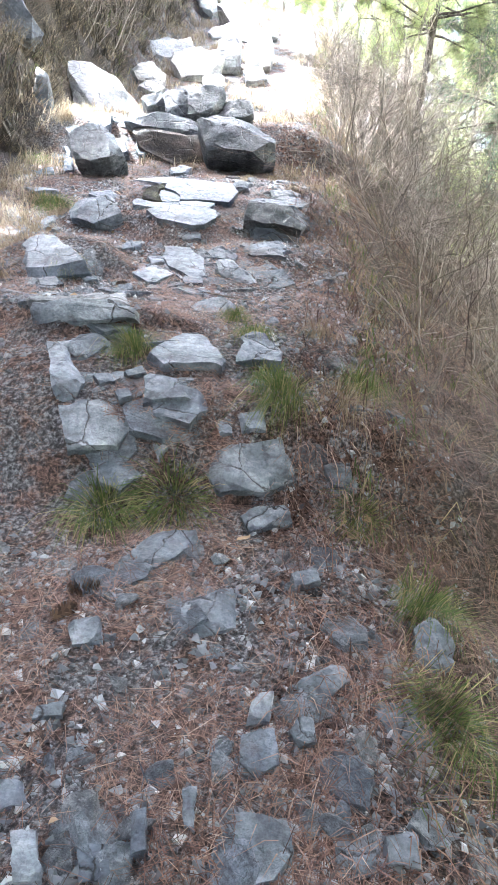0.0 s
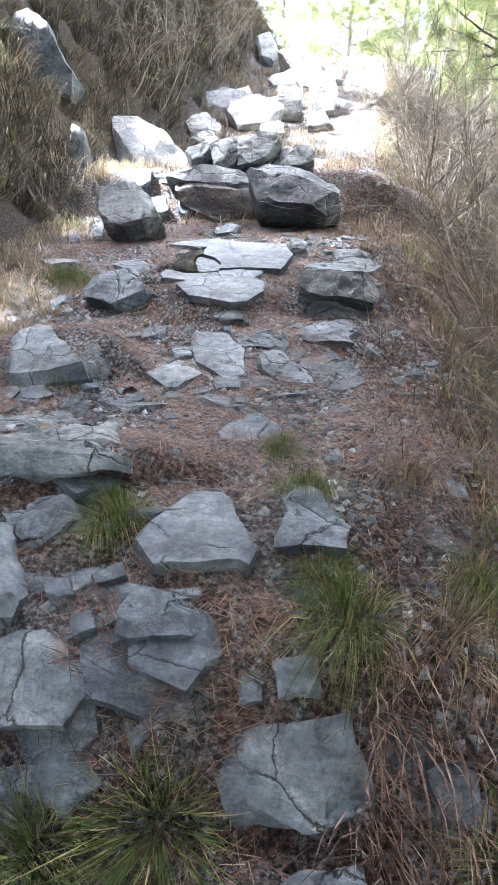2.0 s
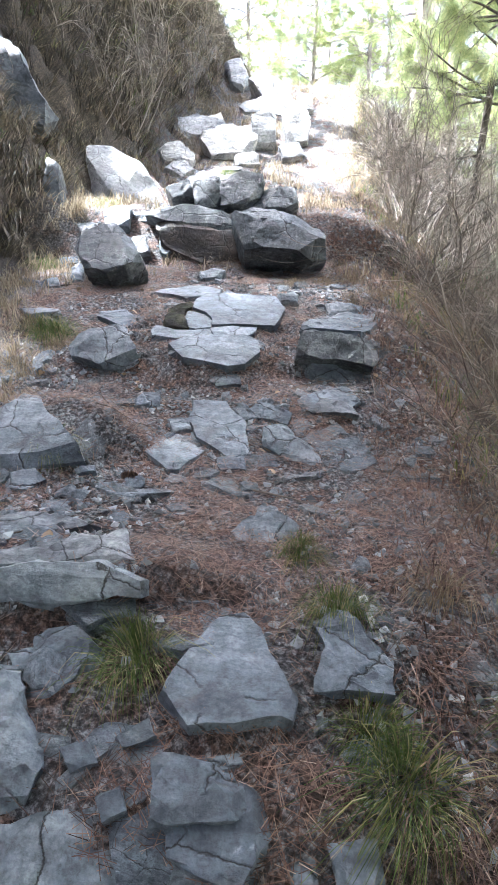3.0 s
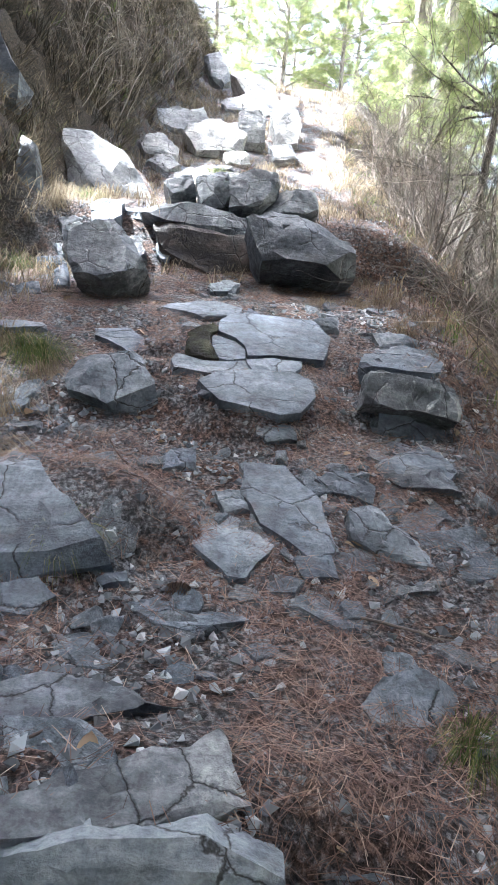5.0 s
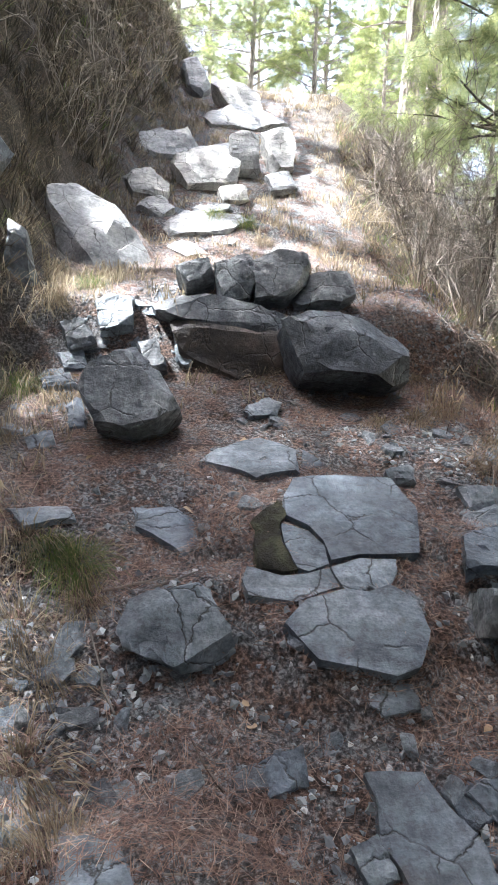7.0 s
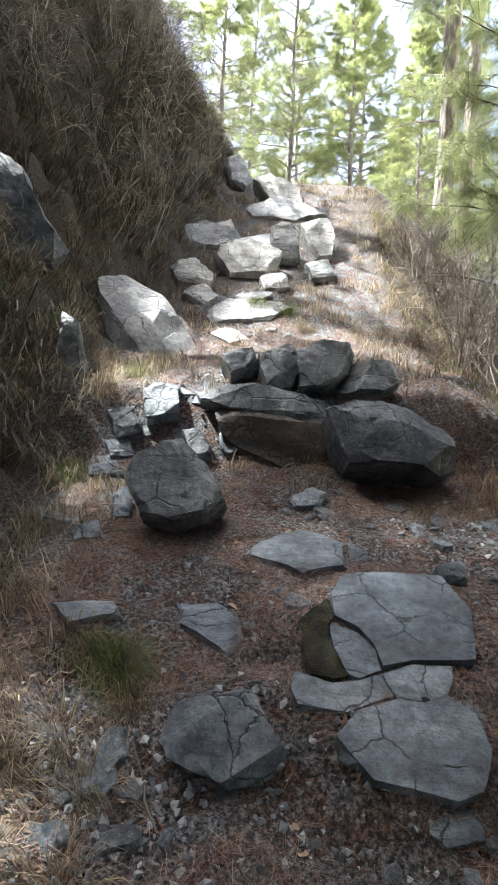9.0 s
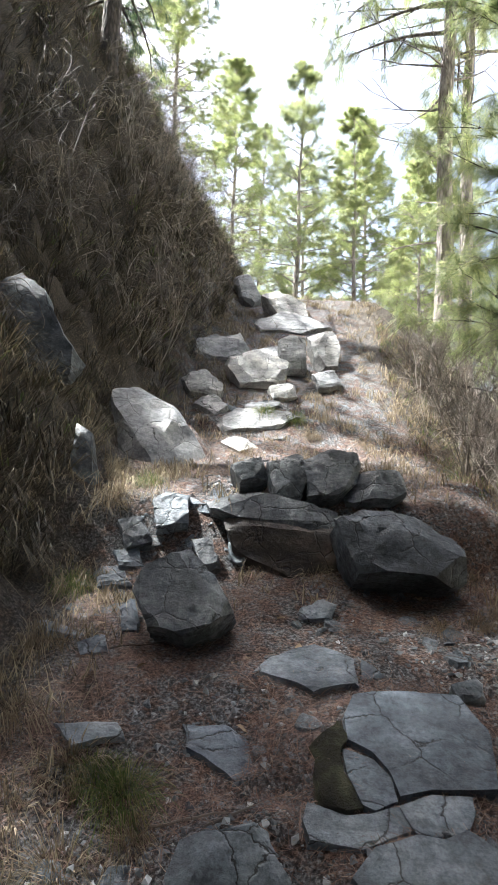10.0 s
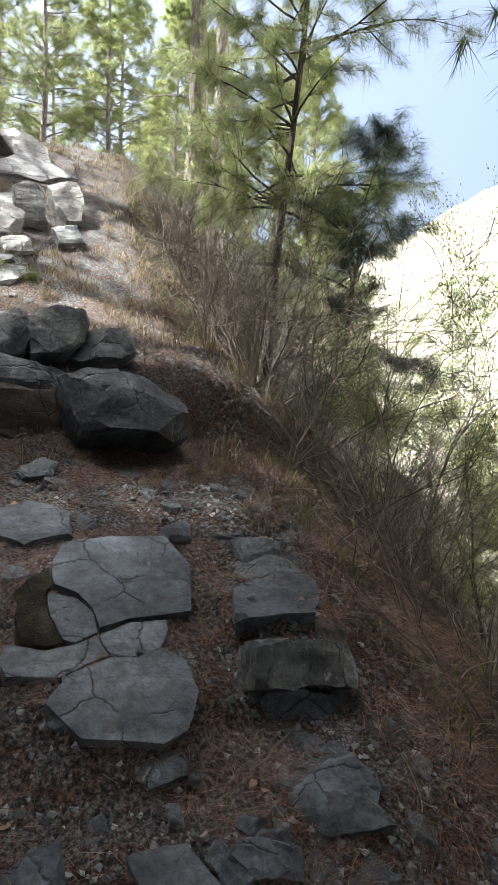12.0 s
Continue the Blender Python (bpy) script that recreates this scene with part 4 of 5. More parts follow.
def loose_stones():
    rnd = random.Random(5)
    n = 0
    while n < 298:
        y = 0.55 + 5.5 * rnd.random() ** 1.4
        x = rnd.uniform(-1.4, 0.6)
        if rnd.random() > gravel_weight(x, y):
            continue
        n += 1
        s = rnd.choice((0.035, 0.045, 0.055, 0.07, 0.09))
        ob = new("loose_stone", STONES[rnd.randrange(len(STONES))])
        q = slope_at(x, y).to_track_quat("Z", "Y").to_matrix().to_4x4()
        ob.matrix_world = pose(x, y, ground(x, y) + s * 0.12) @ q @ pose(0, 0, 0, rnd.uniform(-14, 14), rnd.uniform(-14, 14), rnd.uniform(0, 360)) @ Matrix.Diagonal((s, s, s, 1))
        tagged(ob, "small angular grey stone lying loose on the path", "stone", "loose stones on the path")


loose_stones()


def gravel():
    rnd = random.Random(8)
    v, f = [], []
    n = 0
    shapes = []
    for s in range(10):
        k = random.Random(s + 70)
        pts = []
        for ax in range(6):
            p = Vector((k.uniform(-.14, .14), k.uniform(-.14, .14), k.uniform(-.1, .1)))
            p[ax // 2] += (1 if ax % 2 else -1) * (k.uniform(.35, .55), k.uniform(.25, .45), k.uniform(.16, .3))[ax // 2]
            pts.append(p)
        shapes.append(pts)
    box = [(0, 4, 2), (0, 3, 4), (1, 2, 4), (1, 4, 3), (0, 2, 5), (0, 5, 3), (1, 5, 2), (1, 3, 5)]
    while n < 24000:
        y = 0.5 + 7.5 * rnd.random() ** 1.25
        x = rnd.uniform(-1.5, 0.75)
        if rnd.random() > gravel_weight(x, y):
            continue
        n += 1
        s = 0.006 + 0.036 * rnd.random() ** 2.4
        m = pose(x, y, ground(x, y) + s * 0.12) @ slope_at(x, y).to_track_quat("Z", "Y").to_matrix().to_4x4() @ pose(0, 0, 0, rnd.uniform(-25, 25), rnd.uniform(-25, 25), rnd.uniform(0, 360))
        o = len(v)
        v.extend(m @ (p * s) for p in shapes[rnd.randrange(10)])
        f.extend(tuple(o + i for i in q) for q in box)
    tagged(new("gravel", mesh("gravel", v, f, GRAVEL)), "small grey stone chips scattered over the path", "gravel", kind="stuff")


GRAVEL = blade_material("grey_stone_chips", [(0, (0.07, 0.078, 0.085)), (0.6, (0.20, 0.22, 0.24)), (0.93, (0.36, 0.39, 0.41)), (1, (0.55, 0.56, 0.56))], 0, 0.7)
gravel()


def shrub_stem(seed, height, mat, bend=0.5, thick=0.009):
    """One stem of a leafless bush, forking and arching outwards."""
    rnd = random.Random(seed)
    v, f = [], []

    def grow(p, d, length, r, level):
        pts, radii = [p], [r]
        segs = 5 if level == 0 else 4
        for i in range(segs):
            d = (d + Vector((rnd.gauss(0, .16), rnd.gauss(0, .16), rnd.gauss(0.0, .12) - 0.05 * bend * level))).normalized()
            p = p + d * length / segs
            pts.append(p)
            radii.append(r * (1 - 0.75 * (i + 1) / segs))
            if level < 3 and i >= (1 if level == 0 else 0) and rnd.random() < (0.85 if level < 2 else 0.5):
                k = (d + Vector((rnd.gauss(0, .6), rnd.gauss(0, .6), rnd.gauss(.1, .35)))).normalized()
                grow(p, k, length * rnd.uniform(.4, .65), radii[-1] * 0.75, level + 1)
        tube(v, f, pts, [max(q, 0.0017) for q in radii], 3)

    a = rnd.uniform(0, 2 * math.pi)
    o = Vector((math.cos(a), math.sin(a), 0)) * rnd.uniform(0, .12)
    grow(o + Vector((0, 0, -0.05)), (o * 4 + Vector((rnd.gauss(0, .25), rnd.gauss(0, .25), 1))).normalized(), height * rnd.uniform(.6, 1), thick * rnd.uniform(.7, 1.2), 0)
    return mesh("stem", v, f, mat)


STEMS = [shrub_stem(600 + s, 1.25, TWIGS) for s in range(16)]
GREYSTEMS = [shrub_stem(650 + s, 0.8, GREYTWIGS, 1.5, 0.006) for s in range(12)]

PALESTEMS = [shrub_stem(680 + s, 0.8, PALETWIGS, 1.5, 0.006) for s in range(10)]


def shrub(x, y, size, kind=0, lean=(0, 0)):
    ob = new("bare_shrub" if kind == 0 else "dead_shrub")
    rnd = random.Random(int(abs(x * 7100 + y * 530)))
    for _ in range(6 if kind == 0 else 5):
        st = new("stem", rnd.choice((STEMS, GREYSTEMS, PALESTEMS)[kind]))
        st.parent = ob
        st.matrix_local = pose(0, 0, 0, rnd.uniform(-14, 14), rnd.uniform(-14, 14), rnd.uniform(0, 360))
    ob.matrix_world = pose(x, y, ground(x, y) - 0.02, lean[0], lean[1], (x * 777 + y * 191) % 360) @ Matrix.Diagonal((size, size, size, 1))
    tagged(ob, "leafless brown shrub of thin twigs on the slope" if kind == 0 else "dry grey twiggy shrub hanging on the bank", "shrub", "shrubs on the slope")


def shrubs():
    rnd = random.Random(17)
    for _ in range(36):
        y = rnd.uniform(3.6, 13)
        edge = float(np.interp(y, EDGE_Y, EDGE_RIGHT))
        shrub(edge + rnd.uniform(0.3, 2.6), y, rnd.uniform(.5, .95), 0, (rnd.uniform(-15, 15), rnd.uniform(0, 25)))
    for x, y, s in ((0.75, 2.6, .5), (0.8, 3.1, .75), (0.95, 3.6, .9), (1.1, 2.3, .6), (1.3, 2.9, .9), (0.9, 4.6, 1.0), (1.0, 5.2, 1.1), (0.85, 5.8, 1.0), (0.9, 6.5, 1.0), (1.1, 4.0, 1.0), (0.8, 7.1, .9), (0.9, 7.8, .9), (1.5, 3.6, 1.1), (1.7, 4.4, 1.2)):
        shrub(x, y, s * .72, 0, (0, 12))
    for _ in range(64):
        y = rnd.uniform(3.4, 11)
        edge = float(np.interp(y, EDGE_Y, EDGE_RIGHT))
        shrub(edge + rnd.uniform(0.45, 2.2), y, rnd.uniform(.4, .65 if y < 5 else 1.1), 0, (rnd.uniform(-15, 15), rnd.uniform(0, 30)))
    for _ in range(90):
        y = rnd.uniform(4.0, 18)
        edge = float(np.interp(y, EDGE_Y, EDGE_LEFT))
        shrub(edge - rnd.uniform(0.8, 5.0), y, rnd.uniform(.7, 1.5), 1, (rnd.uniform(-10, 10), rnd.uniform(20, 60)))
    for _ in range(40):
        y = rnd.uniform(8.5, 14.5)
        edge = float(np.interp(y, EDGE_Y, EDGE_LEFT))
        shrub(edge - rnd.uniform(0.35, 1.6), y, rnd.uniform(.8, 1.35), 2, (rnd.uniform(-15, 15), rnd.uniform(5, 40)))


shrubs()


def needle_clump(v, f, c, way, size, count, rnd, droop):
    for _ in range(count):
        d = (way * 0.7 + Vector((rnd.gauss(0, .55), rnd.gauss(0, .55), rnd.gauss(0, .5)))).normalized()
        L = size * rnd.uniform(.6, 1.15)
        side = d.orthogonal().normalized() * L * 0.018
        t = c + d * L + Vector((0, 0, -droop * L))
        o = len(v)
        r = c + Vector((rnd.gauss(0, .03), rnd.gauss(0, .03), rnd.gauss(0, .03)))
        v.extend((r - side, r + side, t))
        f.append((o, o + 1, o + 2))


def pine(name, seed, height, base, radius, trunk_r, bark, needles, whorls=16, clump=0.24, count=24, dead=True, split=False):
    """A pine: trunk, whorls of limbs and long-needled clumps at the twigs' ends. base: height of the lowest green limbs."""
    rnd = random.Random(seed)
    tree = new(name)
    v, f = [], []
    pts, rad = [], []
    lean = Vector((rnd.uniform(-.02, .02), rnd.uniform(-.02, .02), 0))
    for i in range(15):
        z = height * i / 14
        pts.append(Vector((0, 0, z - 0.3)) + lean * z + Vector((noise.noise((z * .35, seed, 0)), noise.noise((z * .35, 0, seed)), 0)) * 0.10)
        rad.append(trunk_r * (1.25 if i == 0 else 1) * (1 - 0.9 * i / 14))
    tube(v, f, pts, rad, 9)

    def axis(z):
        k = min(13.999, max(0, (z + 0.3) / height * 14))
        return pts[int(k)].lerp(pts[int(k) + 1], k - int(k))

    bv, bf, nv, nf = [], [], [], []
    for w in range(whorls):
        u = w / (whorls - 1)
        z = base + (height * 0.985 - base) * u
        reach = radius * (1 - u) ** 0.75 * (0.55 + 0.45 * min(1, u * 5)) + 0.25
        for _ in range(rnd.choice((3, 4, 4, 5))):
            a = rnd.uniform(0, 2 * math.pi)
            L = reach * rnd.uniform(.55, 1.1)
            p = axis(z + rnd.uniform(-.2, .2))
            d = Vector((math.cos(a), math.sin(a), 0.15 + 0.6 * u))
            line, rr = [p], [trunk_r * 0.22 * (1 - 0.6 * u) + 0.006]
            segs = 5
            for i in range(segs):
                d = (d + Vector((rnd.gauss(0, .12), rnd.gauss(0, .12), rnd.gauss(0, .08) - 0.04))).normalized()
                p = p + d * L / segs
                line.append(p)
                rr.append(rr[0] * (1 - 0.82 * (i + 1) / segs))
                if i >= 1:
                    for _ in range(2):
                        k = (d + Vector((rnd.gauss(0, .7), rnd.gauss(0, .7), rnd.gauss(0, .35)))).normalized()
                        q = p + k * L * rnd.uniform(.12, .3)
                        tube(bv, bf, [p, (p + q) / 2 + Vector((0, 0, -.02)), q], [rr[-1] * .6, rr[-1] * .45, .003], 3)
                        for m in (q, (p + q) / 2):
                            needle_clump(nv, nf, m, k, clump, count, rnd, 0.35)
            needle_clump(nv, nf, p, d, clump, count, rnd, 0.3)
            if split:
                lv, lf = [], []
                tube(lv, lf, line, rr, 5)
                new("branch", mesh("branch", lv, lf, bark, True)).parent = tree
            else:
                tube(bv, bf, line, rr, 4)
    if dead:
        for _ in range(int(base * 2.2)):
            z = rnd.uniform(base * 0.3, base)
            a = rnd.uniform(0, 2 * math.pi)
            p, d = axis(z), Vector((math.cos(a), math.sin(a), rnd.uniform(-.1, .5)))
            line = [p]
            for i in range(5):
                d = (d + Vector((rnd.gauss(0, .2), rnd.gauss(0, .2), rnd.gauss(0.03, .15)))).normalized()
                p = p + d * rnd.uniform(.15, .34)
                line.append(p)
                if i > 1:
                    k = (d + Vector((rnd.gauss(0, .7), rnd.gauss(0, .7), rnd.gauss(0, .5)))).normalized()
                    tube(bv, bf, [p, p + k * .25, p + k * .5 + Vector((0, 0, -.05))], [.007, .005, .002], 3)
            lv, lf = (bv, bf) if not split else ([], [])
            tube(lv, lf, line, [.02, .016, .012, .009, .006, .003], 4)
            if split:
                new("dead_branch", mesh("dead_branch", lv, lf, bark)).parent = tree
    new("trunk", mesh("trunk", v, f, bark, True)).parent = tree
    for part_name, pv, pf, pm in (("twig_work", bv, bf, bark), ("crown", nv, nf, needles)):
        ob = tagged(new(part_name, mesh(part_name, pv, pf, pm)), kind="stuff")
        ob.parent = tree
    return tree


def leafy_tree(name, seed, height, stems, leaf, count, bark, leaves=LEAVES):
    """A small many-stemmed broadleaf tree."""
    rnd = random.Random(seed)
    tree = new(name)
    v, f, lv, lf = [], [], [], []

    def grow(p, d, length, r, level):
        pts, radii = [p], [r]
        for i in range(5):
            d = (d + Vector((rnd.gauss(0, .14), rnd.gauss(0, .14), rnd.gauss(.03, .1)))).normalized()
            p = p + d * length / 5
            pts.append(p)
            radii.append(r * (1 - .75 * (i + 1) / 5))
            if level < 3 and i >= 1:
                for _ in range(1 if level == 0 else 2):
                    k = (d + Vector((rnd.gauss(0, .65), rnd.gauss(0, .65), rnd.gauss(0.05, .4)))).normalized()
                    grow(p, k, length * rnd.uniform(.35, .6), radii[-1] * .7, level + 1)
            if level >= 2:
                for _ in range(count):
                    c = p + Vector((rnd.gauss(0, .09), rnd.gauss(0, .09), rnd.gauss(0, .09)))
                    a = Vector((rnd.gauss(0, 1), rnd.gauss(0, 1), rnd.gauss(0, 1))).normalized()
                    b = a.orthogonal().normalized() * leaf * .35
                    o = len(lv)
                    lv.extend((c, c + a * leaf * .5 + b, c + a * leaf, c + a * leaf * .5 - b))
                    lf.append((o, o + 1, o + 2, o + 3))
        tube(v, f, pts, [max(q, .002) for q in radii], 6 if level == 0 else 4)

    for _ in range(stems):
        a = rnd.uniform(0, 2 * math.pi)
        grow(Vector((math.cos(a) * .12, math.sin(a) * .12, -.2)), Vector((math.cos(a) * .35, math.sin(a) * .35, 1)).normalized(), height * rnd.uniform(.7, 1), .032 * height / 4 * rnd.uniform(.7, 1.1), 0)
    new("trunk", mesh("trunk", v, f, bark, True)).parent = tree
    new("crown", mesh("crown", lv, lf, leaves)).parent = tree
    return tree


def stand(tree, x, y, label, turn=0, size=1.0, lean=(0, 0), group="pines"):
    tree.matrix_world = pose(x, y, ground(x, y), lean[0], lean[1], turn) @ Matrix.Diagonal((size, size, size, 1))
    return tagged(tree, label, "tree", group)


# the pair of tall pines by the upper path
TALL = pine("pine_tree", 101, 15, 5.2, 2.6, 0.135, PINE_BARK, PINE_NEEDLES, 18, 0.26, 40, True, True)
stand(TALL, 1.68, 11.0, "tall pine with pale scaly bark and bare lower branches", 0, 1.0, (0, 1))
TALL2 = pine("pine_tree", 102, 14, 5.6, 2.4, 0.125, PINE_BARK, PINE_NEEDLES, 17, 0.26, 40, True, True)
stand(TALL2, 2.55, 12.5, "tall pine with pale bark and dead side branches", 0, 1.0, (0, 1.5))
# the young pine below the boulders
YOUNG = pine("pine_tree", 103, 8.6, 1.8, 1.7, 0.05, DARK_BARK, PINE_NEEDLES, 26, 0.22, 56, True, True)
stand(YOUNG, 1.95, 8.8, "slender young pine with dark drooping branches on the slope", 0, 1.0, (0, 3))
# pine on the bank, whose boughs reach over the path
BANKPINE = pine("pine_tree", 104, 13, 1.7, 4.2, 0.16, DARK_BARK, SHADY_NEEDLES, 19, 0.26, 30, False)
stand(BANKPINE, -3.3, 12.0, "pine with shade-dark needles on the bank, boughs over the path", 0)
# unseen pines added up the bank to block the sun from the path
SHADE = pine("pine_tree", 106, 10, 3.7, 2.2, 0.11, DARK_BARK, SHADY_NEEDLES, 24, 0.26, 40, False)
stand(SHADE, -5.0, 8.3, "unseen dense dark pine added to shade the path", 0, 1.25)
for x, y, s in ((-5.0, 4.6, .55), (-5.2, 3.7, .9), (-5.0, 2.1, .8), (-5.1, .6, .8), (-5.0, -1, .8), (-7.2, 5.0, 1.35), (-6.6, 4.3, 1.1), (-6.6, 2.5, 1.0), (-6.6, .8, 1.0)):
    copy_thing(SHADE, pose(x, y, ground(x, y), 0, 0, x * 77 + y * 131) @ Matrix.Diagonal((s, s, s, 1)))
# wide crowns out of view, added to cut sky and sun on the path
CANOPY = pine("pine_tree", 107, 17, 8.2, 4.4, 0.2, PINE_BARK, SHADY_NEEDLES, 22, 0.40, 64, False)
stand(CANOPY, 2.7, 1.6, "unseen tall wide-crowned pine added to shade the path", 0)
for x, y, s in ((4.0, 1.4, 1.05), (-3.0, 0.4, .8), (0.4, -2.6, .95), (2.2, 0.0, .95), (-0.8, -1.6, .9), (1.5, -1.2, 1.0), (3.4, 3.0, 1.15), (4.6, 4.4, 1.0), (-8.2, 7.0, .72), (-9.2, 5.4, .9)):
    copy_thing(CANOPY, pose(x, y, ground(x, y), 0, 0, x * 57 + y * 91) @ Matrix.Diagonal((s, s, s, 1)))
# unseen pines added behind and below, to hold back low sky light
for x, y, s in ((0.6, -4.4, .9), (3.6, -3.4, .95), (-3.0, -4.0, .9), (5.6, -0.9, 1.0), (5.8, 2.4, .9), (-0.8, -8.0, 1.1)):
    copy_thing(BANKPINE, pose(x, y, ground(x, y), 0, 0, x * 57 + y * 91) @ Matrix.Diagonal((s, s, s, 1)))
for x, y, s in ((3.2, 0.5, 1.0), (2.6, -2.2, 1.1), (0.6, -4.2, 1.1), (-1.8, -3.2, 1.0), (4.6, 2.6, 1.1), (5.6, -0.8, 1.2), (-3.6, -1.6, 1.0), (4.8, -4.0, 1.2), (1.4, -7.5, 1.2)):
    copy_thing(SHADE, pose(x, y, ground(x, y), 0, 0, x * 57 + y * 91) @ Matrix.Diagonal((s, s, s * .9, 1)))
# woods beyond
rnd_woods = random.Random(77)
FARPINE = pine("pine_tree", 105, 11, 0.9, 2.5, 0.12, PINE_BARK, PINE_NEEDLES, 28, 0.28, 38, False)
stand(FARPINE, 0.6, 24.0, "sunlit yellow-green pine beyond the path", 0, 1.0)
for x, y, s in ((4.2, 19.5, .8), (3.4, 26, 1.0), (6.5, 17, .75), (8.5, 22, 1.0), (4.6, 15, .55), (9, 30, 1.1), (-1.6, 27, 1.0), (2.2, 21, .7), (5.8, 24, .9),
                (-3.6, 23, .9), (14, 27, 1.0), (6.5, 34, 1.1), (1.8, 36, 1.2), (-6.5, 19, 1.0), (-0.6, 31, 1.1), (11.5, 26, .9), (3.2, 17.5, .5), (-4.5, 17.5, .7)):
    copy_thing(FARPINE, pose(x, y, ground(x, y), 0, 0, rnd_woods.uniform(0, 360)) @ Matrix.Diagonal((s, s, s, 1)))
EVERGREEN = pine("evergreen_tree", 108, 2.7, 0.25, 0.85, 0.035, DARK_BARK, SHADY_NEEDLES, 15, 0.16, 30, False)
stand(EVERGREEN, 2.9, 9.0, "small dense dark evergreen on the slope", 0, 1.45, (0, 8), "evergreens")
BROAD = leafy_tree("broadleaf_tree", 201, 3.6, 4, 0.036, 13, DARK_BARK)
stand(BROAD, 2.6, 5.9, "many-stemmed small-leaved tree leaning over the drop", 30, 0.62, (0, 14), "broadleaf trees")
for x, y, s in ((7.0, 10.5, .7), (6.2, 7.2, .8), (9.5, 13.5, 1.0), (10.5, 10, 1.3), (8, 15, 1.0), (12, 17, 1.3), (4.2, 5.6, .5), (5.0, 8.6, .5)):
    copy_thing(BROAD, pose(x, y, ground(x, y), 0, 0, rnd_woods.uniform(0, 360)) @ Matrix.Diagonal((s, s, s, 1)))


def far_woods():
    """Scrub and trees on the slope across the valley."""
    rnd = random.Random(31)
    v, f = [], []
    for _ in range(900):
        x, y = rnd.uniform(48, 190), rnd.uniform(10, 230)
        c = Vector((x, y, ground(x, y)))
        s = rnd.uniform(1.0, 2.8)
        for _ in range(110):
            p = c + Vector((rnd.gauss(0, .5) * s, rnd.gauss(0, .5) * s, abs(rnd.gauss(0, .8)) * s))
            a = Vector((rnd.gauss(0, 1), rnd.gauss(0, 1), rnd.gauss(0, 1))).normalized() * s * .16
            b = a.orthogonal().normalized() * s * .10
            o = len(v)
            v.extend((p - a, p + b, p + a, p - b))
            f.append((o, o + 1, o + 2, o + 3))
    tagged(new("far_woods", mesh("far_woods", v, f, MID_NEEDLES)), "scattered scrub and trees on the opposite hillside", "woods", kind="stuff")


far_woods()


# ---- small things on the path ----


def pine_cone(x, y, size, turn):
    rnd = random.Random(int(x * 100 + y * 1000))
    v, f = [], []
    for i in range(90):
        u = i / 89
        a = i * 2.39996
        r = size * 0.24 * math.sin(math.pi * (0.12 + 0.8 * u)) ** 0.8
        c = Vector((0, 0, size * (u - .5)))
        d = Vector((math.cos(a), math.sin(a), 0.35))
        side = Vector((-math.sin(a), math.cos(a), 0)) * size * 0.075
        o = len(v)
        tip = c + d * (r + size * .06)
        v.extend((c + d * r * .3 - side * .4, c + d * r * .3 + side * .4, tip + side, tip - side, tip + d * size * .05))
        f.append((o, o + 1, o + 2, o + 3))
        f.append((o + 3, o + 2, o + 4))
    ob = new("pine_cone", mesh("pine_cone", v, f, CONE))
    ob.matrix_world = pose(x, y, ground(x, y) + size * .2, 0, 82, turn)
    tagged(ob, "open brown pine cone lying on the path", "pine cone")


pine_cone(-0.40, 1.58, 0.085, 10)
pine_cone(-0.43, 1.50, 0.07, 50)
pine_cone(-0.62, 3.22, 0.06, -30)


def fallen_twigs():
    rnd = random.Random(44)
    spots = [(0.42, 2.75, .22, 60), (-0.1, 3.15, .20, -10), (-1.25, 3.75, .22, -25), (-0.45, 4.95, .16, 5), (-0.3, 1.85, .18, 15), (0.05, 4.0, .3, 40)]
    spots += [(rnd.uniform(-1.5, .5), 0.7 + 5.2 * rnd.random(), rnd.uniform(.08, .28), rnd.uniform(0, 180)) for _ in range(46)]
    for x, y, L, a in spots:
        v, f, pts = [], [], []
        d = Vector((math.cos(radians(a)), math.sin(radians(a)), 0))
        for i in range(6):
            p = Vector((x, y, 0)) + d * L * (i / 5 - .5) + Vector((rnd.gauss(0, .006), rnd.gauss(0, .006), 0))
            p.z = ground(p.x, p.y) + 0.008 + rnd.uniform(0, .006)
            pts.append(p - Vector((x, y, 0)))
        r = 0.0022 + L * 0.014 * rnd.random()
        tube(v, f, pts, [r, r, r * .9, r * .8, r * .65, r * .4], 5)
        ob = new("fallen_twig", mesh("fallen_twig", v, f, rnd.choice((TWIGS, GREYTWIGS, DARK_BARK))))
        ob.location = (x, y, 0)
        tagged(ob, "thin dry twig fallen on the path", "twig", "fallen twigs")


fallen_twigs()


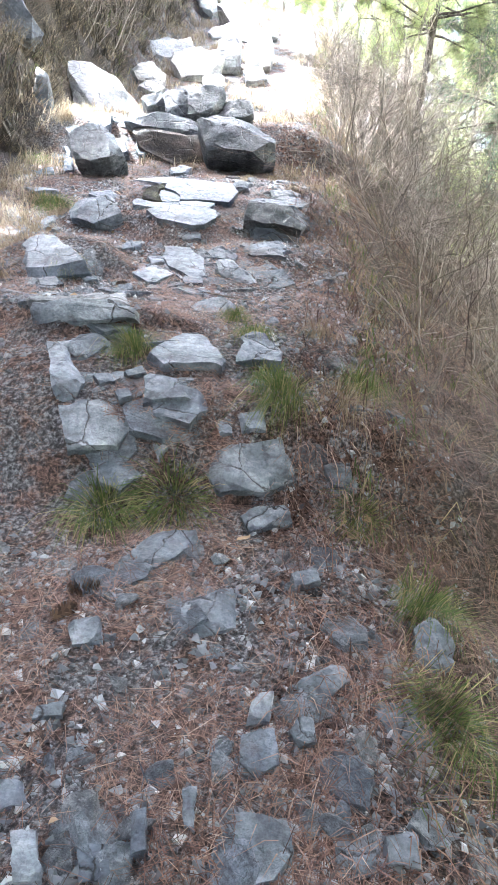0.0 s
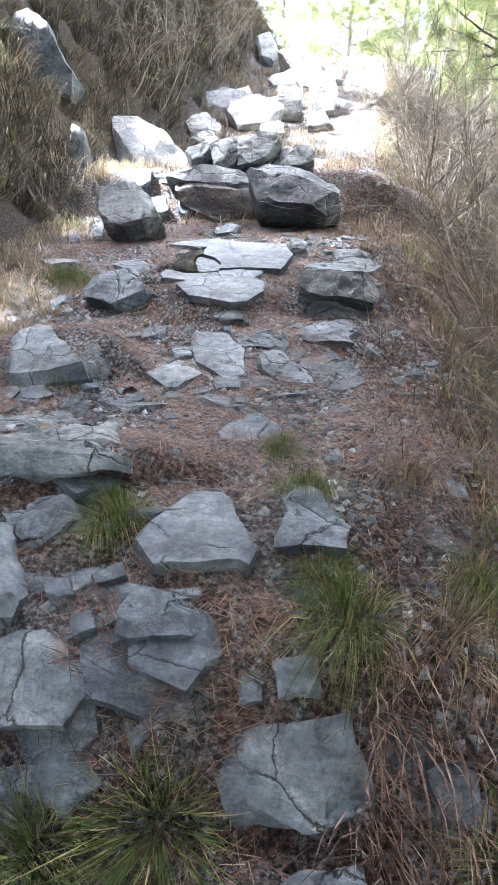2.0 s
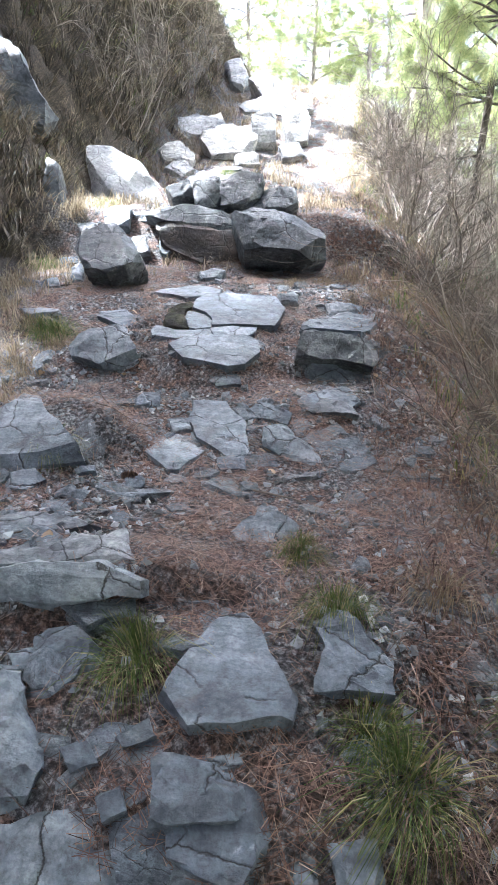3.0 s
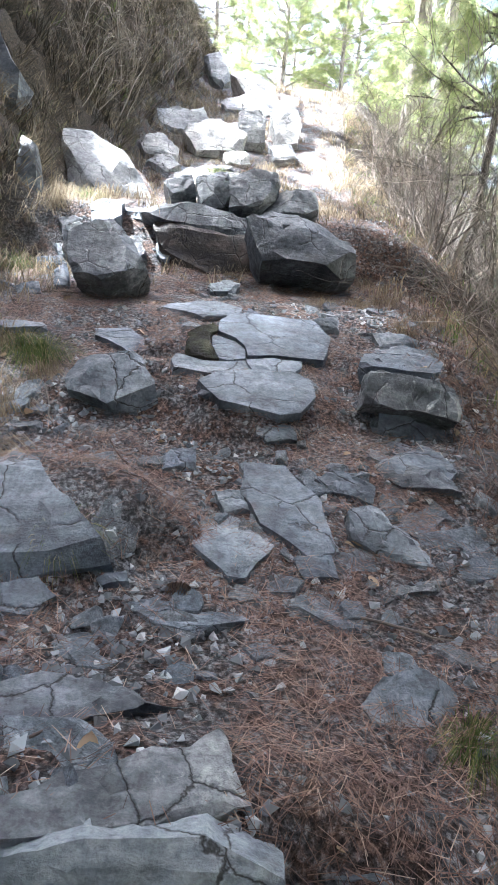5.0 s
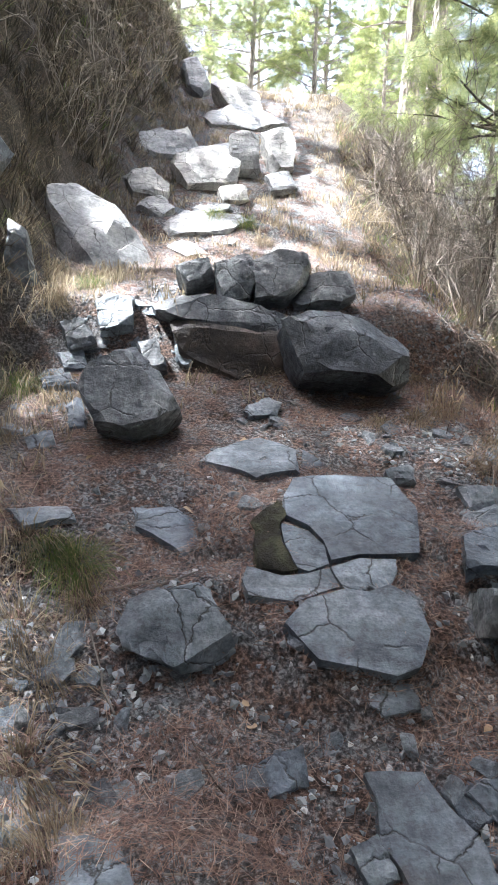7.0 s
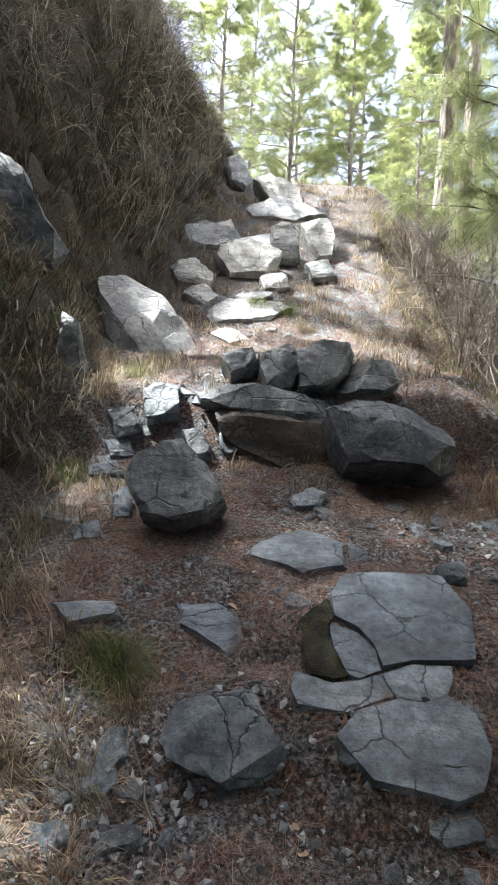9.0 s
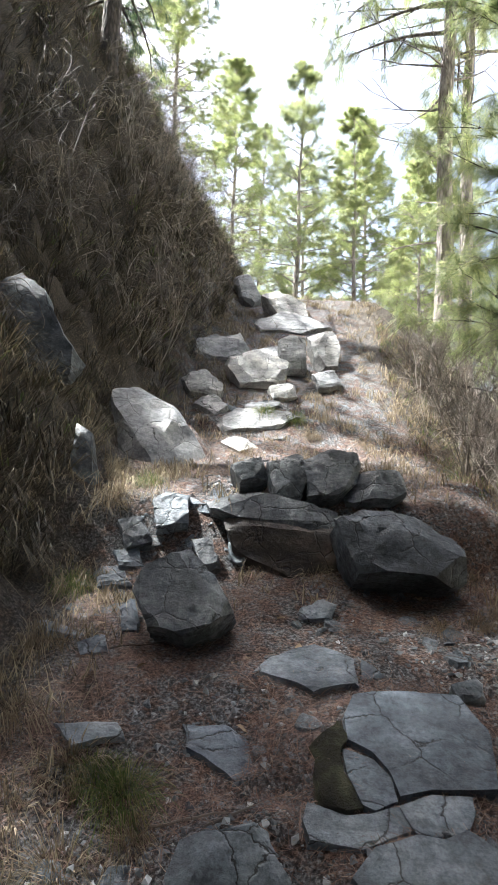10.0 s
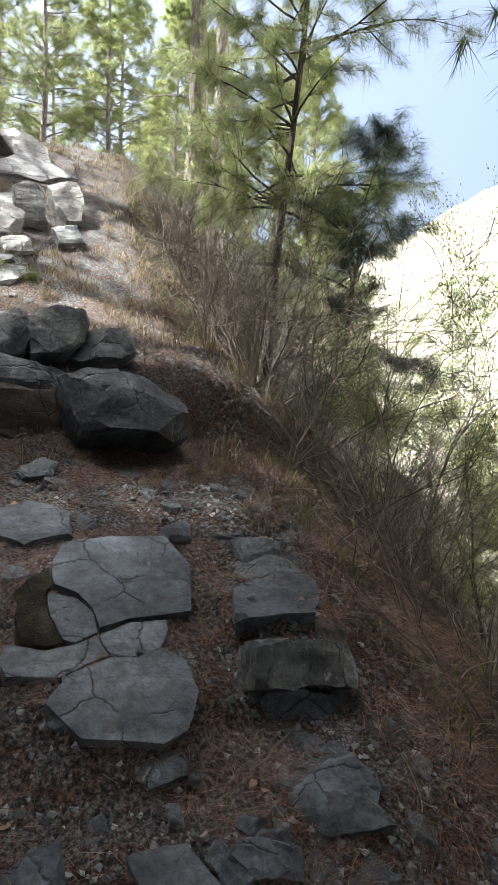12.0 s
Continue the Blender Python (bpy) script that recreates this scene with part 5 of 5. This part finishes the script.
def dead_leaves():
    rnd = random.Random(45)
    me = []
    for k in range(4):
        v, f = [], []
        w, n = rnd.uniform(.3, .42), 6
        for i in range(n + 1):
            u = i / n
            h = w * math.sin(math.pi * min(1, u * 1.02)) ** .8 * (1 - .25 * u)
            z = .18 * math.sin(u * 3 + k)
            v.extend((Vector((u - .5, -h, z + .12 * h)), Vector((u - .5, 0, z - .03)), Vector((u - .5, h, z + .15 * h))))
        for i in range(n):
            o = 3 * i
            f.extend(((o, o + 1, o + 4, o + 3), (o + 1, o + 2, o + 5, o + 4)))
        me.append(mesh("dead_leaf", v, f, DEADLEAF, True))
    spots = [(-0.13, 3.85), (0.02, 3.75), (-0.95, 4.95), (-0.9, 5.0), (-0.75, 3.95)]
    spots += [(rnd.uniform(-1.6, .6), .7 + 5.3 * rnd.random()) for _ in range(60)]
    for x, y in spots:
        s = rnd.uniform(.025, .06)
        ob = new("dead_leaf", rnd.choice(me))
        ob.matrix_world = pose(x, y, ground(x, y) + .012, rnd.uniform(-25, 25), rnd.uniform(-25, 25), rnd.uniform(0, 360)) @ Matrix.Diagonal((s, s, s, 1))
        tagged(ob, "curled dry brown leaf on the path", "leaf", "dead leaves")


dead_leaves()


def rubble():
    """Broken flat stones between the bedded rocks."""
    rnd = random.Random(46)
    me = []
    for k in range(12):
        n = rnd.choice((5, 6, 7))
        out = []
        for i in range(n):
            a = 2 * math.pi * (i + rnd.uniform(-.28, .28)) / n
            out += [math.cos(a) * rnd.uniform(.38, .55), math.sin(a) * rnd.uniform(.28, .48)]
        me.append(slab_mesh("rubble_stone", out, .35, .06, GREY if k % 4 else DARKROCK, 900 + k, .03, 8))
    # broken ledges that step across the path
    for x0, x1, y0, y1, k in ((-1.35, -.35, 1.8, 2.6, 26), (-1.5, -.75, 2.5, 3.4, 16), (-.2, .5, 3.25, 4.0, 20), (-.75, -.2, 3.05, 3.7, 10), (.05, .5, 4.2, 5.1, 12), (-1.7, -1.0, 5.1, 6.4, 20), (-.9, .3, 5.5, 5.75, 8), (-1.1, .1, 6.8, 9.0, 18), (-.6, .5, 1.9, 2.7, 10)):
        for _ in range(k):
            x, y, s = rnd.uniform(x0, x1), rnd.uniform(y0, y1), rnd.uniform(.10, .24)
            ob = new("ledge_stone", rnd.choice(me))
            q = slope_at(x, y).to_track_quat("Z", "Y").to_matrix().to_4x4()
            ob.matrix_world = pose(x, y, ground(x, y) - s * .03) @ q @ pose(0, 0, 0, rnd.uniform(-6, 20), rnd.uniform(-10, 10), rnd.uniform(-40, 40) + rnd.choice((0, 180))) @ Matrix.Diagonal((s * 1.2, s, s * .8, 1))
            tagged(ob, "flat grey ledge stone half buried in the slope", "stone", "ledge stones across the path")
    n = 0
    while n < 190:
        y = .6 + 5.2 * rnd.random() ** 1.3
        x = rnd.uniform(-1.5, .55)
        if rnd.random() > gravel_weight(x, y) + .1:
            continue
        n += 1
        s = rnd.uniform(.05, .13) * (1.15 if y < 1.7 else 1)
        ob = new("rubble_stone", rnd.choice(me))
        q = slope_at(x, y).to_track_quat("Z", "Y").to_matrix().to_4x4()
        ob.matrix_world = pose(x, y, ground(x, y) + s * .1) @ q @ pose(0, 0, 0, rnd.uniform(-16, 16), rnd.uniform(-16, 16), rnd.uniform(0, 360)) @ Matrix.Diagonal((s, s, s, 1))
        tagged(ob, "broken grey stone half sunk in needles and grit", "stone", "broken stones on the path")


rubble()
